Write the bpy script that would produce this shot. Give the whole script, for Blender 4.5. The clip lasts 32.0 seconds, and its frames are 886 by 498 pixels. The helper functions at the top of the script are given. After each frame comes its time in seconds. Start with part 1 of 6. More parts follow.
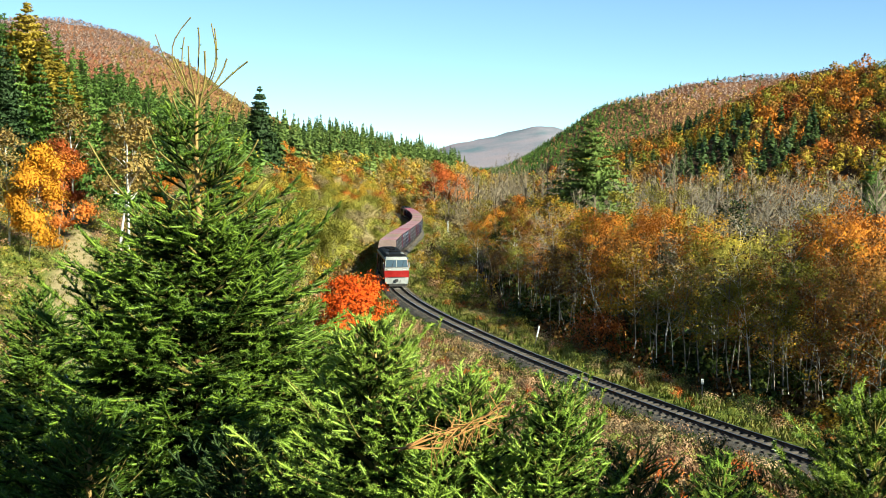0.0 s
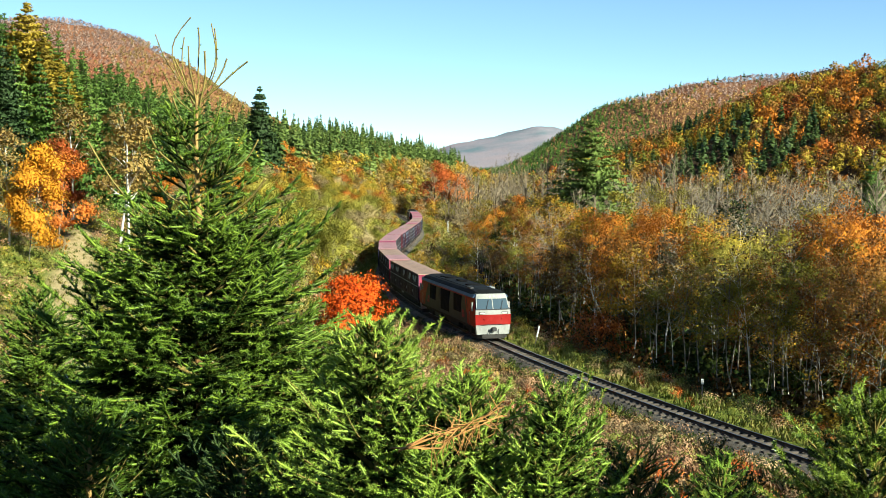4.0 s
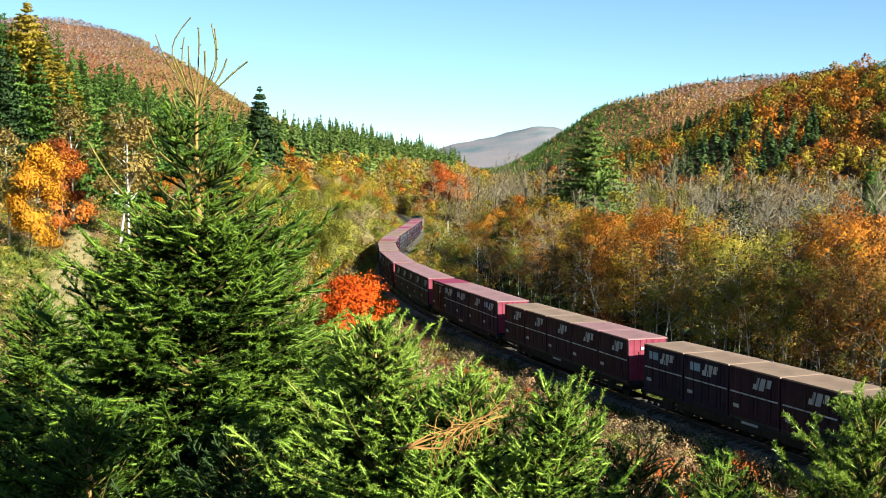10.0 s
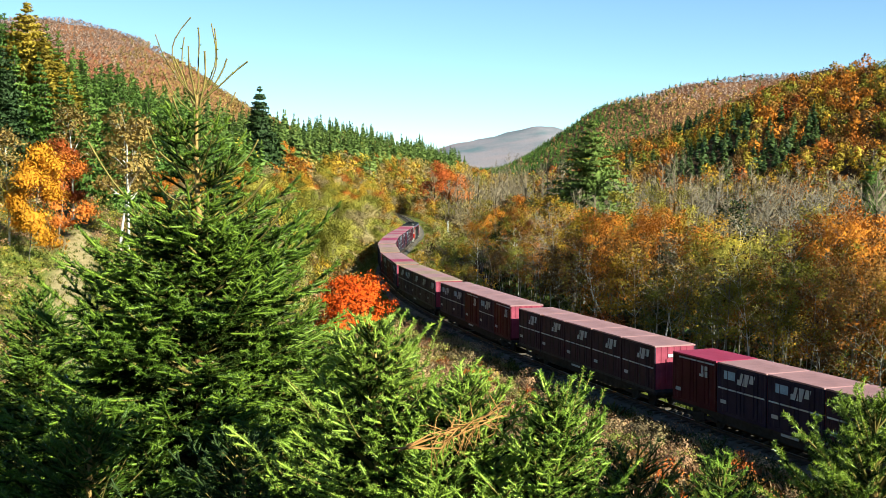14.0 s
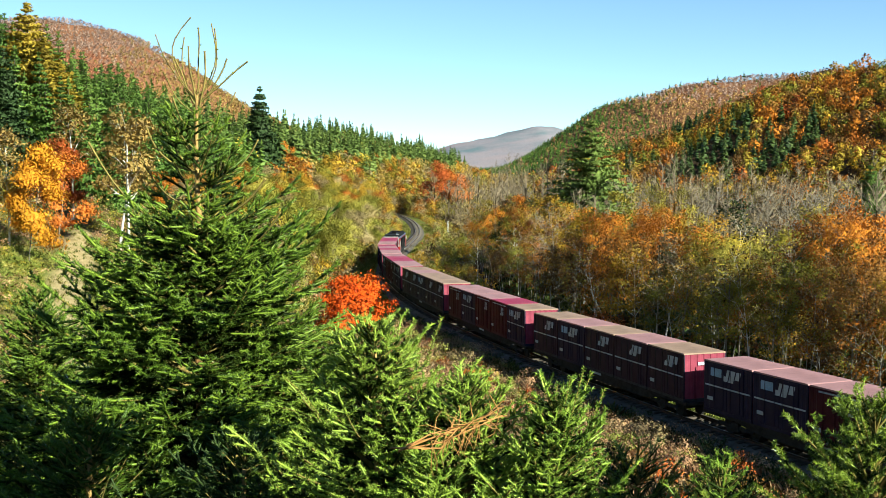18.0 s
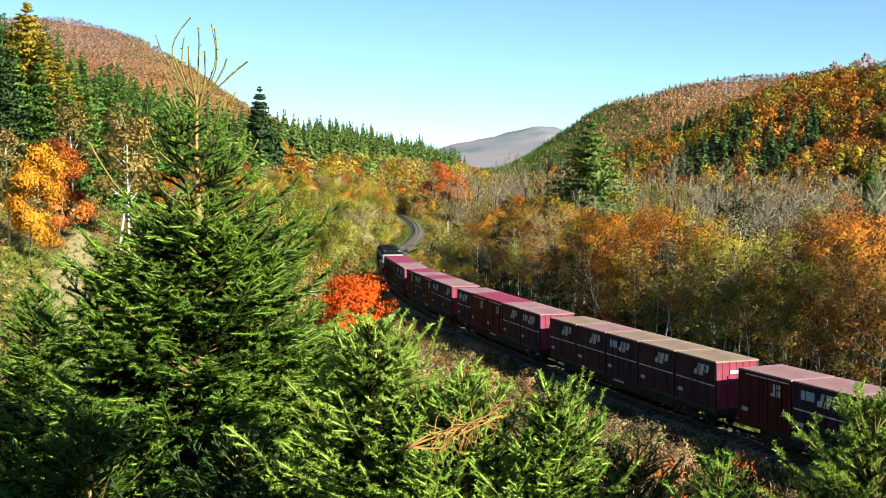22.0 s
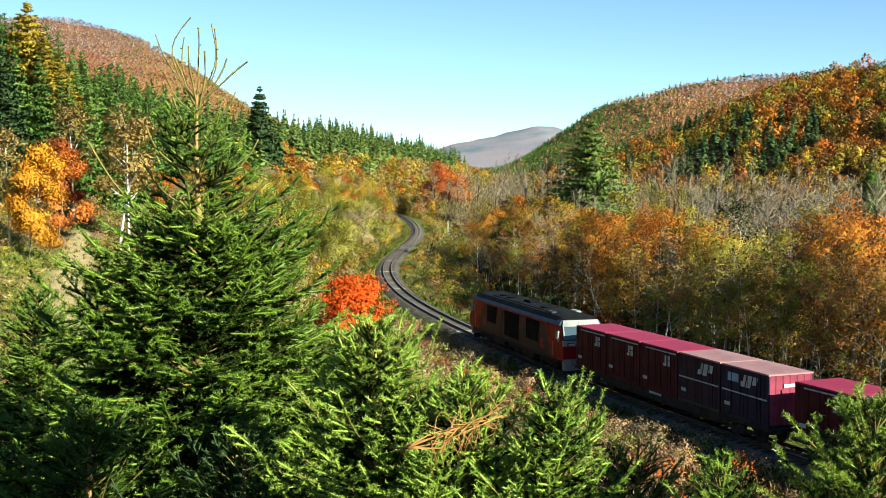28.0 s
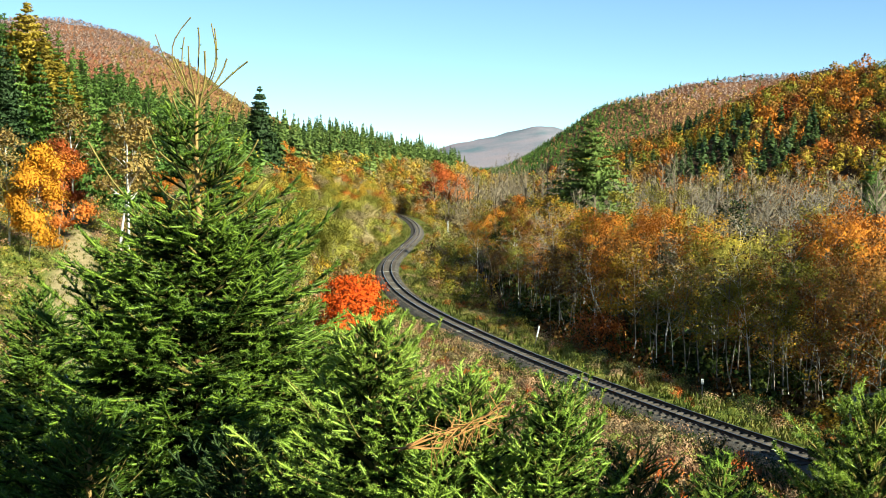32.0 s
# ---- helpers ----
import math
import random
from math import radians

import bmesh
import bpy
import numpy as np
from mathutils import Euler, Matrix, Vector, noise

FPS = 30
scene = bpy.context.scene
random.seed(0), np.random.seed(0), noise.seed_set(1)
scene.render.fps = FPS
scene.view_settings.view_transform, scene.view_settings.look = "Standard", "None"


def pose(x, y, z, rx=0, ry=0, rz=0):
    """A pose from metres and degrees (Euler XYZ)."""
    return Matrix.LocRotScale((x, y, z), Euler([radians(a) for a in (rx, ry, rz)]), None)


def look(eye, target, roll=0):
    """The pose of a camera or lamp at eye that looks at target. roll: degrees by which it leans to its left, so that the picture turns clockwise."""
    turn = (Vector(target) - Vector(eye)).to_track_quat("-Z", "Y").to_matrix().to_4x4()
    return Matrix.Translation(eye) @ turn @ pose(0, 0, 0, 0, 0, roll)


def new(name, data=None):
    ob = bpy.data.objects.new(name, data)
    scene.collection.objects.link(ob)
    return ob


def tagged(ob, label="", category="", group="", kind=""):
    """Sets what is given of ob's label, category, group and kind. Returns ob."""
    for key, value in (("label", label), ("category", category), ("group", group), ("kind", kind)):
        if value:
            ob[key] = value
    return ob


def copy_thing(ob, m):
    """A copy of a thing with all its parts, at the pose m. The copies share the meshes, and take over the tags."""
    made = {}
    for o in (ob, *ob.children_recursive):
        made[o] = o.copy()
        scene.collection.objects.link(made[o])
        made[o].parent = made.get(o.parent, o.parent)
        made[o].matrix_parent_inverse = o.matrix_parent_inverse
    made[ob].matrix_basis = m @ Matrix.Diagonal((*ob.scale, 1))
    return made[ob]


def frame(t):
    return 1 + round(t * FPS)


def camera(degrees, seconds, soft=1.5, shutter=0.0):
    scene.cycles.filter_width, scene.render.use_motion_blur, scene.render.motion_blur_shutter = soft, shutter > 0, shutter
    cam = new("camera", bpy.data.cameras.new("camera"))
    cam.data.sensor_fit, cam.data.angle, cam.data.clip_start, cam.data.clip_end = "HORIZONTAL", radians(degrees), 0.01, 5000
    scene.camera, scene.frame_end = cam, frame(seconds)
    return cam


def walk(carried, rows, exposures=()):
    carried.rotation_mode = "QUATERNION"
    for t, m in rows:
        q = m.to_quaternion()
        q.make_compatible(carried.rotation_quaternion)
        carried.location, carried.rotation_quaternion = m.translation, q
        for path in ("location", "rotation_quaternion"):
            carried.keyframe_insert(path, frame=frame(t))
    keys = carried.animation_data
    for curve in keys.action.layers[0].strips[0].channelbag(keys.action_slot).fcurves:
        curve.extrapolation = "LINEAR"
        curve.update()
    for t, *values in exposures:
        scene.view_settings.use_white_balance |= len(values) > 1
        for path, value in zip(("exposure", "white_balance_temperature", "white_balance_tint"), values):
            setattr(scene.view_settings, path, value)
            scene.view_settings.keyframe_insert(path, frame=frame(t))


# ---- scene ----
# ---- camera: it stands still on the hillside, 12 m above the rails ----
CAM = Vector((0, 0, 12.25))
PITCH = 3.584
cam = camera(43.29, 32.0, 0.65)
STILL = pose(*CAM, 90 - PITCH, 0, 0)
walk(cam, [(0, STILL), (32, STILL)], [(0, 1.47, 5900, -6), (32, 1.47, 5900, -6)])

# ---- daylight ----
SUN_EL, SUN_AZ = radians(26), math.atan2(0.695, -0.719)
world = bpy.data.worlds.new("sky")
scene.world = world
world.use_nodes = True
wn = world.node_tree.nodes
sky = wn.new("ShaderNodeTexSky")
sky.sky_type, sky.sun_disc = "NISHITA", False
sky.sun_elevation, sky.sun_rotation = SUN_EL, SUN_AZ
sky.air_density, sky.dust_density, sky.ozone_density = 0.62, 0.0, 1.0
wn["Background"].inputs["Strength"].default_value = 0.0645
world.node_tree.links.new(sky.outputs[0], wn["Background"].inputs["Color"])
sun = new("sun", bpy.data.lights.new("sun", "SUN"))
sun.data.energy, sun.data.angle, sun.data.color = 5.0, radians(0.5), (1.0, 0.88, 0.68)
SUN_DIR = Vector((math.sin(SUN_AZ) * math.cos(SUN_EL), math.cos(SUN_AZ) * math.cos(SUN_EL), math.sin(SUN_EL)))
sun.matrix_world = look(SUN_DIR * 100, (0, 0, 0))


# ---- materials ----
def nodes_of(name):
    m = bpy.data.materials.new(name)
    m.use_nodes = True
    nt = m.node_tree
    return m, nt, nt.nodes["Principled BSDF"]


def noise_node(nt, scale, detail=4.0, rough=0.55, coords="Object"):
    tc = nt.nodes.new("ShaderNodeTexCoord")
    n = nt.nodes.new("ShaderNodeTexNoise")
    n.inputs["Scale"].default_value, n.inputs["Detail"].default_value, n.inputs["Roughness"].default_value = scale, detail, rough
    nt.links.new(tc.outputs[coords], n.inputs["Vector"])
    return n


def ramp_node(nt, source, stops):
    r = nt.nodes.new("ShaderNodeValToRGB")
    el = r.color_ramp.elements
    while len(el) < len(stops):
        el.new(0.5)
    for e, (at, col) in zip(el, stops):
        e.position, e.color = at, (*col, 1)
    nt.links.new(source, r.inputs["Fac"])
    return r


def mix_node(nt, kind, fac, a, b):
    m = nt.nodes.new("ShaderNodeMix")
    m.data_type, m.blend_type = "RGBA", kind
    for sock, v in ((m.inputs[0], fac), (m.inputs[6], a), (m.inputs[7], b)):
        if hasattr(v, "is_linked"):
            nt.links.new(v, sock)
        elif isinstance(v, (int, float)):
            sock.default_value = v
        else:
            sock.default_value = (*v, 1)
    return m.outputs[2]


def surface(name, stops, scale=3.0, rough=0.6, metal=0.0, fine=40.0, bump=0.2, depth=0.01, coords="Object", vary=0.0, gloss=0.35):
    """A surface with stains at a coarse scale, grain at a fine one and relief."""
    m, nt, b = nodes_of(name)
    big, small = noise_node(nt, scale, 5, coords=coords), noise_node(nt, fine, 3, coords=coords)
    col = ramp_node(nt, big.outputs["Fac"], stops).outputs[0]
    grain = ramp_node(nt, small.outputs["Fac"], [(0.3, (0.72, 0.72, 0.72)), (0.7, (1.0, 1.0, 1.0))]).outputs[0]
    col = mix_node(nt, "MULTIPLY", 0.8, col, grain)
    if vary:
        oi = nt.nodes.new("ShaderNodeObjectInfo")
        r = ramp_node(nt, oi.outputs["Random"], [(0, (1 - vary,) * 3), (1, (1, 1, 1))]).outputs[0]
        col = mix_node(nt, "MULTIPLY", 1.0, col, r)
    nt.links.new(col, b.inputs["Base Color"])
    b.inputs["Roughness"].default_value, b.inputs["Metallic"].default_value = rough, metal
    b.inputs["Specular IOR Level"].default_value = gloss
    if bump:
        bp = nt.nodes.new("ShaderNodeBump")
        bp.inputs["Strength"].default_value, bp.inputs["Distance"].default_value = bump, depth
        nt.links.new(small.outputs["Fac"], bp.inputs["Height"])
        nt.links.new(bp.outputs[0], b.inputs["Normal"])
    return m


def foliage(name, dark, mid, light, patch=0.06, glow=0.35, rough=0.55, leafy=0.35, gloss=0.12):
    """Leaves: a colour for each piece, drifting from tree to tree, a little light coming through."""
    m, nt, b = nodes_of(name)
    geo = nt.nodes.new("ShaderNodeNewGeometry")
    oi = nt.nodes.new("ShaderNodeObjectInfo")
    n = noise_node(nt, patch, 3)
    add = nt.nodes.new("ShaderNodeMath")
    add.operation = "MULTIPLY_ADD"
    nt.links.new(geo.outputs["Random Per Island"], add.inputs[0])
    add.inputs[1].default_value = leafy
    at = nt.nodes.new("ShaderNodeAttribute")
    at.attribute_name = "tone"
    each = nt.nodes.new("ShaderNodeMath")
    each.operation = "ADD"
    nt.links.new(at.outputs["Fac"], each.inputs[0])
    nt.links.new(oi.outputs["Random"], each.inputs[1])
    own = nt.nodes.new("ShaderNodeMath")
    own.operation = "FRACT"
    nt.links.new(each.outputs[0], own.inputs[0])
    nt.links.new(own.outputs[0], add.inputs[2])
    add2 = nt.nodes.new("ShaderNodeMath")
    add2.operation = "MULTIPLY_ADD"
    nt.links.new(n.outputs["Fac"], add2.inputs[0])
    add2.inputs[1].default_value = 1.6
    nt.links.new(add.outputs[0], add2.inputs[2])
    div = nt.nodes.new("ShaderNodeMath")
    div.operation = "MULTIPLY"
    nt.links.new(add2.outputs[0], div.inputs[0])
    div.inputs[1].default_value = 1 / (1.8 + leafy)
    r = ramp_node(nt, div.outputs[0], [(0.3, dark), (0.62, mid), (0.9, light)])
    nt.links.new(r.outputs[0], b.inputs["Base Color"])
    b.inputs["Roughness"].default_value = rough
    b.inputs["Specular IOR Level"].default_value = gloss
    tr = nt.nodes.new("ShaderNodeBsdfTranslucent")
    mx = nt.nodes.new("ShaderNodeMixShader")
    mx.inputs[0].default_value = glow
    nt.links.new(r.outputs[0], tr.inputs["Color"])
    nt.links.new(b.outputs[0], mx.inputs[1])
    nt.links.new(tr.outputs[0], mx.inputs[2])
    nt.links.new(mx.outputs[0], nt.nodes["Material Output"].inputs["Surface"])
    return m


def glass(name, col=(0.02, 0.03, 0.04)):
    m, nt, b = nodes_of(name)
    b.inputs["Base Color"].default_value = (*col, 1)
    b.inputs["Roughness"].default_value = 0.06
    return m


BARK = surface("bark", [(0.3, (0.045, 0.034, 0.025)), (0.7, (0.14, 0.11, 0.085))], 2.0, 0.9, fine=18, bump=0.6, depth=0.03, vary=0.4, gloss=0.1)
BARK_GREY = surface("bark_grey", [(0.3, (0.2, 0.17, 0.14)), (0.7, (0.42, 0.38, 0.33))], 2.0, 0.9, fine=18, bump=0.5, depth=0.02, vary=0.4)
BARK_WHITE = surface("bark_white", [(0.32, (0.25, 0.22, 0.18)), (0.45, (0.68, 0.65, 0.6)), (0.8, (0.8, 0.78, 0.73))], 3.0, 0.8, fine=14, bump=0.3, depth=0.01)
SPRUCE_BARK = surface("spruce_bark", [(0.3, (0.24, 0.13, 0.045)), (0.7, (0.5, 0.33, 0.12))], 9.0, 0.85, fine=60, bump=0.6, depth=0.006)
SPRUCE_TWIG = surface("spruce_twig", [(0.3, (0.12, 0.1, 0.025)), (0.7, (0.3, 0.23, 0.06))], 9.0, 0.8, fine=70, bump=0.3, depth=0.003)
DEAD_TWIG = surface("dead_twig", [(0.3, (0.3, 0.13, 0.035)), (0.7, (0.55, 0.3, 0.1))], 9.0, 0.85, fine=70, bump=0.3, depth=0.003)
NEEDLE = foliage("needle", (0.026, 0.056, 0.006), (0.08, 0.14, 0.013), (0.19, 0.27, 0.03), 0.7, 0.06, 0.42, leafy=0.8, gloss=0.35)
NEEDLE_NEAR = foliage("needle_near", (0.03, 0.062, 0.006), (0.092, 0.155, 0.013), (0.22, 0.29, 0.03), 0.7, 0.05, 0.38, leafy=0.8, gloss=0.5)
NEEDLE_YOUNG = foliage("needle_young", (0.05, 0.1, 0.011), (0.145, 0.235, 0.025), (0.29, 0.38, 0.055), 0.7, 0.08, 0.45, leafy=0.8, gloss=0.3)
# old needles, coloured darker still so the gaps between boughs look shaded
NEEDLE_OLD_SHADED = foliage("needle_old_shaded", (0.006, 0.013, 0.002), (0.018, 0.035, 0.004), (0.048, 0.072, 0.008), 0.7, 0.03)
# ridge conifers: the green is greyed and lightened for haze
RIDGE_FIR_HAZE = foliage("ridge_fir_haze", (0.055, 0.088, 0.022), (0.095, 0.142, 0.034), (0.155, 0.205, 0.05), 0.1, 0.1)
WOOD_GREY = foliage("wood_grey", (0.25, 0.175, 0.155), (0.32, 0.225, 0.19), (0.38, 0.275, 0.225), 0.02, 0.1)
PINE = foliage("pine", (0.085, 0.125, 0.03), (0.17, 0.23, 0.05), (0.29, 0.35, 0.075), 0.1, 0.1)
TWIG_HAZE = surface("twig_haze", [(0.3, (0.13, 0.105, 0.075)), (0.7, (0.31, 0.25, 0.175))], 0.4, 0.9, fine=8, bump=0, gloss=0.1)
CONIFER = foliage("conifer", (0.048, 0.086, 0.018), (0.082, 0.146, 0.027), (0.132, 0.2, 0.038), 0.03, 0.08)
# dark fir; on the low spruces its darkness stands in for shade
FIR_DARK_SHADE = foliage("fir_dark_shade", (0.012, 0.026, 0.01), (0.026, 0.05, 0.016), (0.05, 0.08, 0.025), 0.03, 0.04)
BIRCH_LEAF = foliage("birch_leaf", (0.22, 0.15, 0.05), (0.36, 0.25, 0.075), (0.47, 0.33, 0.1), 0.06, 0.15)
LARCH = foliage("larch", (0.14, 0.11, 0.015), (0.24, 0.18, 0.02), (0.34, 0.25, 0.03), 0.05, 0.12)
ORANGE = foliage("orange", (0.13, 0.062, 0.012), (0.35, 0.118, 0.015), (0.52, 0.195, 0.023), 0.3, 0.14, leafy=0.4)
RED = foliage("red", (0.22, 0.05, 0.016), (0.43, 0.1, 0.024), (0.56, 0.18, 0.03), 0.1, 0.14)
SCARLET = foliage("scarlet", (0.55, 0.075, 0.008), (0.75, 0.14, 0.012), (0.85, 0.24, 0.025), 0.2, 0.16)
YELLOW = foliage("yellow", (0.17, 0.115, 0.014), (0.36, 0.215, 0.02), (0.54, 0.33, 0.034), 0.3, 0.14, leafy=0.4)
OLIVE = foliage("olive", (0.09, 0.095, 0.014), (0.2, 0.185, 0.024), (0.42, 0.31, 0.04), 0.3, 0.13, leafy=0.4)
RUST = foliage("rust", (0.045, 0.034, 0.012), (0.12, 0.063, 0.019), (0.29, 0.14, 0.03), 0.3, 0.1, leafy=0.4)
HAZEL = foliage("hazel", (0.14, 0.105, 0.06), (0.24, 0.18, 0.095), (0.36, 0.28, 0.13), 0.1, 0.12)
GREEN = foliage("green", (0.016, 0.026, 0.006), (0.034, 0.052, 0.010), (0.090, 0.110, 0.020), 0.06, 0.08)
WOOD_FAR = foliage("wood_far", (0.26, 0.15, 0.07), (0.36, 0.2, 0.085), (0.45, 0.29, 0.11), 0.02, 0.1)
# russet autumn leaves, made pinker and paler to suggest haze
WOOD_RED_HAZE = foliage("wood_red_haze", (0.28, 0.12, 0.08), (0.35, 0.145, 0.09), (0.42, 0.19, 0.105), 0.012, 0.1)
WOOD_GOLD = foliage("wood_gold", (0.24, 0.165, 0.06), (0.31, 0.21, 0.07), (0.38, 0.27, 0.085), 0.012, 0.1)
AMBER = foliage("amber", (0.3, 0.12, 0.012), (0.5, 0.2, 0.016), (0.62, 0.3, 0.025), 0.1, 0.16)
LIME = foliage("lime", (0.15, 0.17, 0.026), (0.26, 0.25, 0.04), (0.4, 0.35, 0.065), 0.3, 0.14, leafy=0.4)
HILL_FIR = foliage("hill_fir", (0.016, 0.034, 0.012), (0.035, 0.062, 0.02), (0.075, 0.11, 0.03), 0.05, 0.05)
GRASS = foliage("grass", (0.1, 0.14, 0.025), (0.2, 0.23, 0.045), (0.38, 0.34, 0.1), 0.12, 0.18)
GRASS_DRY = foliage("grass_dry", (0.24, 0.12, 0.07), (0.42, 0.25, 0.14), (0.54, 0.37, 0.2), 0.2, 0.18)


# ---- mesh helpers ----
def mesh_np(name, V, F, smooth=False, N=None, tone=None):
    """A mesh from an array of corners and one of faces, all with as many corners; N: normals of the corners, tone: a number for each."""
    V, F = np.asarray(V, np.float32), np.asarray(F, np.int32)
    me = bpy.data.meshes.new(name)
    n, k = F.shape
    me.vertices.add(len(V))
    me.vertices.foreach_set("co", V.ravel())
    me.loops.add(n * k)
    me.loops.foreach_set("vertex_index", F.ravel())
    me.polygons.add(n)
    me.polygons.foreach_set("loop_start", np.arange(0, n * k, k, dtype=np.int32))
    me.polygons.foreach_set("loop_total", np.full(n, k, np.int32))
    if smooth:
        me.polygons.foreach_set("use_smooth", np.ones(n, bool))
    me.update(calc_edges=True)
    if N is not None:
        me.attributes.new("custom_normal", "FLOAT_VECTOR", "POINT").data.foreach_set("vector", np.ascontiguousarray(N, np.float32).ravel())
    if tone is not None:
        me.attributes.new("tone", "FLOAT", "POINT").data.foreach_set("value", np.ascontiguousarray(tone, np.float32))
    return me


def piece(name, me, material, parent=None, label="", m=None):
    """One mesh object under a thing or a part."""
    ob = new(name, me)
    if material and not me.materials:
        me.materials.append(material)
    if parent:
        ob.parent = parent
    if m is not None:
        ob.matrix_basis = m
    return tagged(ob, label)


def part(name, bm, material, parent, label="", m=None):
    me = bpy.data.meshes.new(name)
    bm.to_mesh(me)
    bm.free()
    return piece(name, me, material, parent, label, m)


def box(x0, x1, y0, y1, z0, z1, bevel=0.0, bm=None):
    bm = bm or bmesh.new()
    vs = bmesh.ops.create_cube(bm, size=1, matrix=Matrix.LocRotScale(((x0 + x1) / 2, (y0 + y1) / 2, (z0 + z1) / 2), None, (x1 - x0, y1 - y0, z1 - z0)))["verts"]
    if bevel:
        es = {e for v in vs for e in v.link_edges}
        bmesh.ops.bevel(bm, geom=list(es), offset=bevel, segments=2, affect="EDGES")
    return bm


def rod(a, b, r0, r1=None, n=10, bm=None):
    bm = bm or bmesh.new()
    a, b = Vector(a), Vector(b)
    q = (b - a).to_track_quat("Z", "Y").to_matrix().to_4x4()
    bmesh.ops.create_cone(bm, cap_ends=True, segments=n, radius1=r0, radius2=r0 if r1 is None else r1, depth=(b - a).length, matrix=Matrix.Translation((a + b) / 2) @ q)
    return bm


def tubes(segs, sides):
    """Tapered tubes for an array of (x0 y0 z0 x1 y1 z1 r0 r1)."""
    S = np.asarray(segs, float)
    a, b, r0, r1 = S[:, 0:3], S[:, 3:6], S[:, 6], S[:, 7]
    d = b - a
    d /= np.linalg.norm(d, axis=1)[:, None] + 1e-9
    ref = np.where(np.abs(d[:, 2:3]) < 0.9, np.array([[0, 0, 1.0]]), np.array([[1.0, 0, 0]]))
    u = np.cross(d, ref)
    u /= np.linalg.norm(u, axis=1)[:, None]
    w = np.cross(d, u)
    an = np.arange(sides) * 2 * math.pi / sides
    ring = u[:, None, :] * np.cos(an)[None, :, None] + w[:, None, :] * np.sin(an)[None, :, None]
    V = np.concatenate([a[:, None] + ring * r0[:, None, None], b[:, None] + ring * r1[:, None, None]], 1).reshape(-1, 3)
    i = np.arange(sides)
    j = (i + 1) % sides
    F = (np.stack([i, j, j + sides, i + sides], 1)[None] + (np.arange(len(S)) * 2 * sides)[:, None, None]).reshape(-1, 4)
    return V, F


def normed(v):
    return v / (np.linalg.norm(v, axis=1)[:, None] + 1e-9)


def quads(P, U, W, N):
    """Leaf-shaped quads round the points P, half-axes U and W, wound so that they face along N; the crown's roundness shades them."""
    W = np.where(((np.cross(U, W) * N).sum(1) < 0)[:, None], -W, W)
    V = np.stack([P - U, P - W - U * 0.1, P + U, P + W - U * 0.1], 1).reshape(-1, 3)
    return V, np.arange(len(V)).reshape(-1, 4), np.repeat(normed(N), 4, 0)


def blades(P, size, rng, N, loose=0.7, long=1.0):
    """Leaves at the points P, facing roughly along N."""
    n = len(P)
    f = normed(normed(N) + rng.normal(size=(n, 3)) * loose)
    u = rng.normal(size=(n, 3))
    u = normed(u - (u * f).sum(1)[:, None] * f)
    w = np.cross(f, u)
    s = (size * rng.uniform(0.6, 1.3, n))[:, None]
    return quads(P, u * s * long, w * s * 0.65, N + rng.normal(size=(n, 3)) * 0.22)


def with_wood(leaf, wood):
    """Leaves (corners, faces, normals) and four-sided tubes (corners, faces) in one."""
    V, F, N = leaf
    T, G = wood
    each = T.reshape(-1, 8, 3)
    out = normed((each - each.mean(1, keepdims=True)).reshape(-1, 3))
    return np.concatenate([V, T]), np.concatenate([F, G + len(V)]), np.concatenate([N, out])


def thing(name, m, label, category, group=""):
    e = new(name)
    e.matrix_basis = m
    return tagged(e, label, category, group)


# ---- the railway's line: curvature along it, from the near end away ----
STEP, S_NEAR, S_FAR = 1.0, -320.0, 410.0
KNOT = (0.102, -0.129, -0.374, -0.312, -0.151, -0.393, -0.348, -0.297, -0.324, -0.284, -0.117, -0.013, 0.013, 0.055,
        0.118, 0.141, 0.107, 0.066, 0.052, 0.058, 0.068, 0.075, 0.081, 0.087, 0.093, 0.099, 0.105)
LS = np.arange(S_NEAR, S_FAR + 0.1, STEP)
_k = np.interp(LS, -10 + 16 * np.arange(len(KNOT)), KNOT) / 100
_k[LS < -10] = 0
_th = np.concatenate([[0], np.cumsum((_k[1:] + _k[:-1]) / 2 * STEP)])
LT = 1.96718 + _th - np.interp(-10, LS, _th)
_x = np.concatenate([[0], np.cumsum((np.cos(LT[1:]) + np.cos(LT[:-1])) / 2 * STEP)])
_y = np.concatenate([[0], np.cumsum((np.sin(LT[1:]) + np.sin(LT[:-1])) / 2 * STEP)])
LX = 24.2235 + _x - np.interp(-10, LS, _x)
LY = 29.9808 + _y - np.interp(-10, LS, _y)
LZ = -0.00266 * np.clip(LS - 20, -30, 500)


def line(s, off=0.0, up=0.0):
    """A place on the line: off metres to the west of it, up metres above the rails."""
    t = float(np.interp(s, LS, LT))
    return Vector((np.interp(s, LS, LX) - math.sin(t) * off, np.interp(s, LS, LY) + math.cos(t) * off, np.interp(s, LS, LZ) + up))


def across(x, y):
    """Signed distance from the line, positive to the east, and the rails' height there."""
    yy = np.clip(y, LY[0], LY[-1])
    t = np.interp(yy, LY, LT)
    return (x - np.interp(yy, LY, LX)) * np.sin(t), np.interp(yy, LY, LZ)


def smooth(a, b, v):
    t = np.clip((v - a) / (b - a), 0, 1)
    return t * t * (3 - 2 * t)


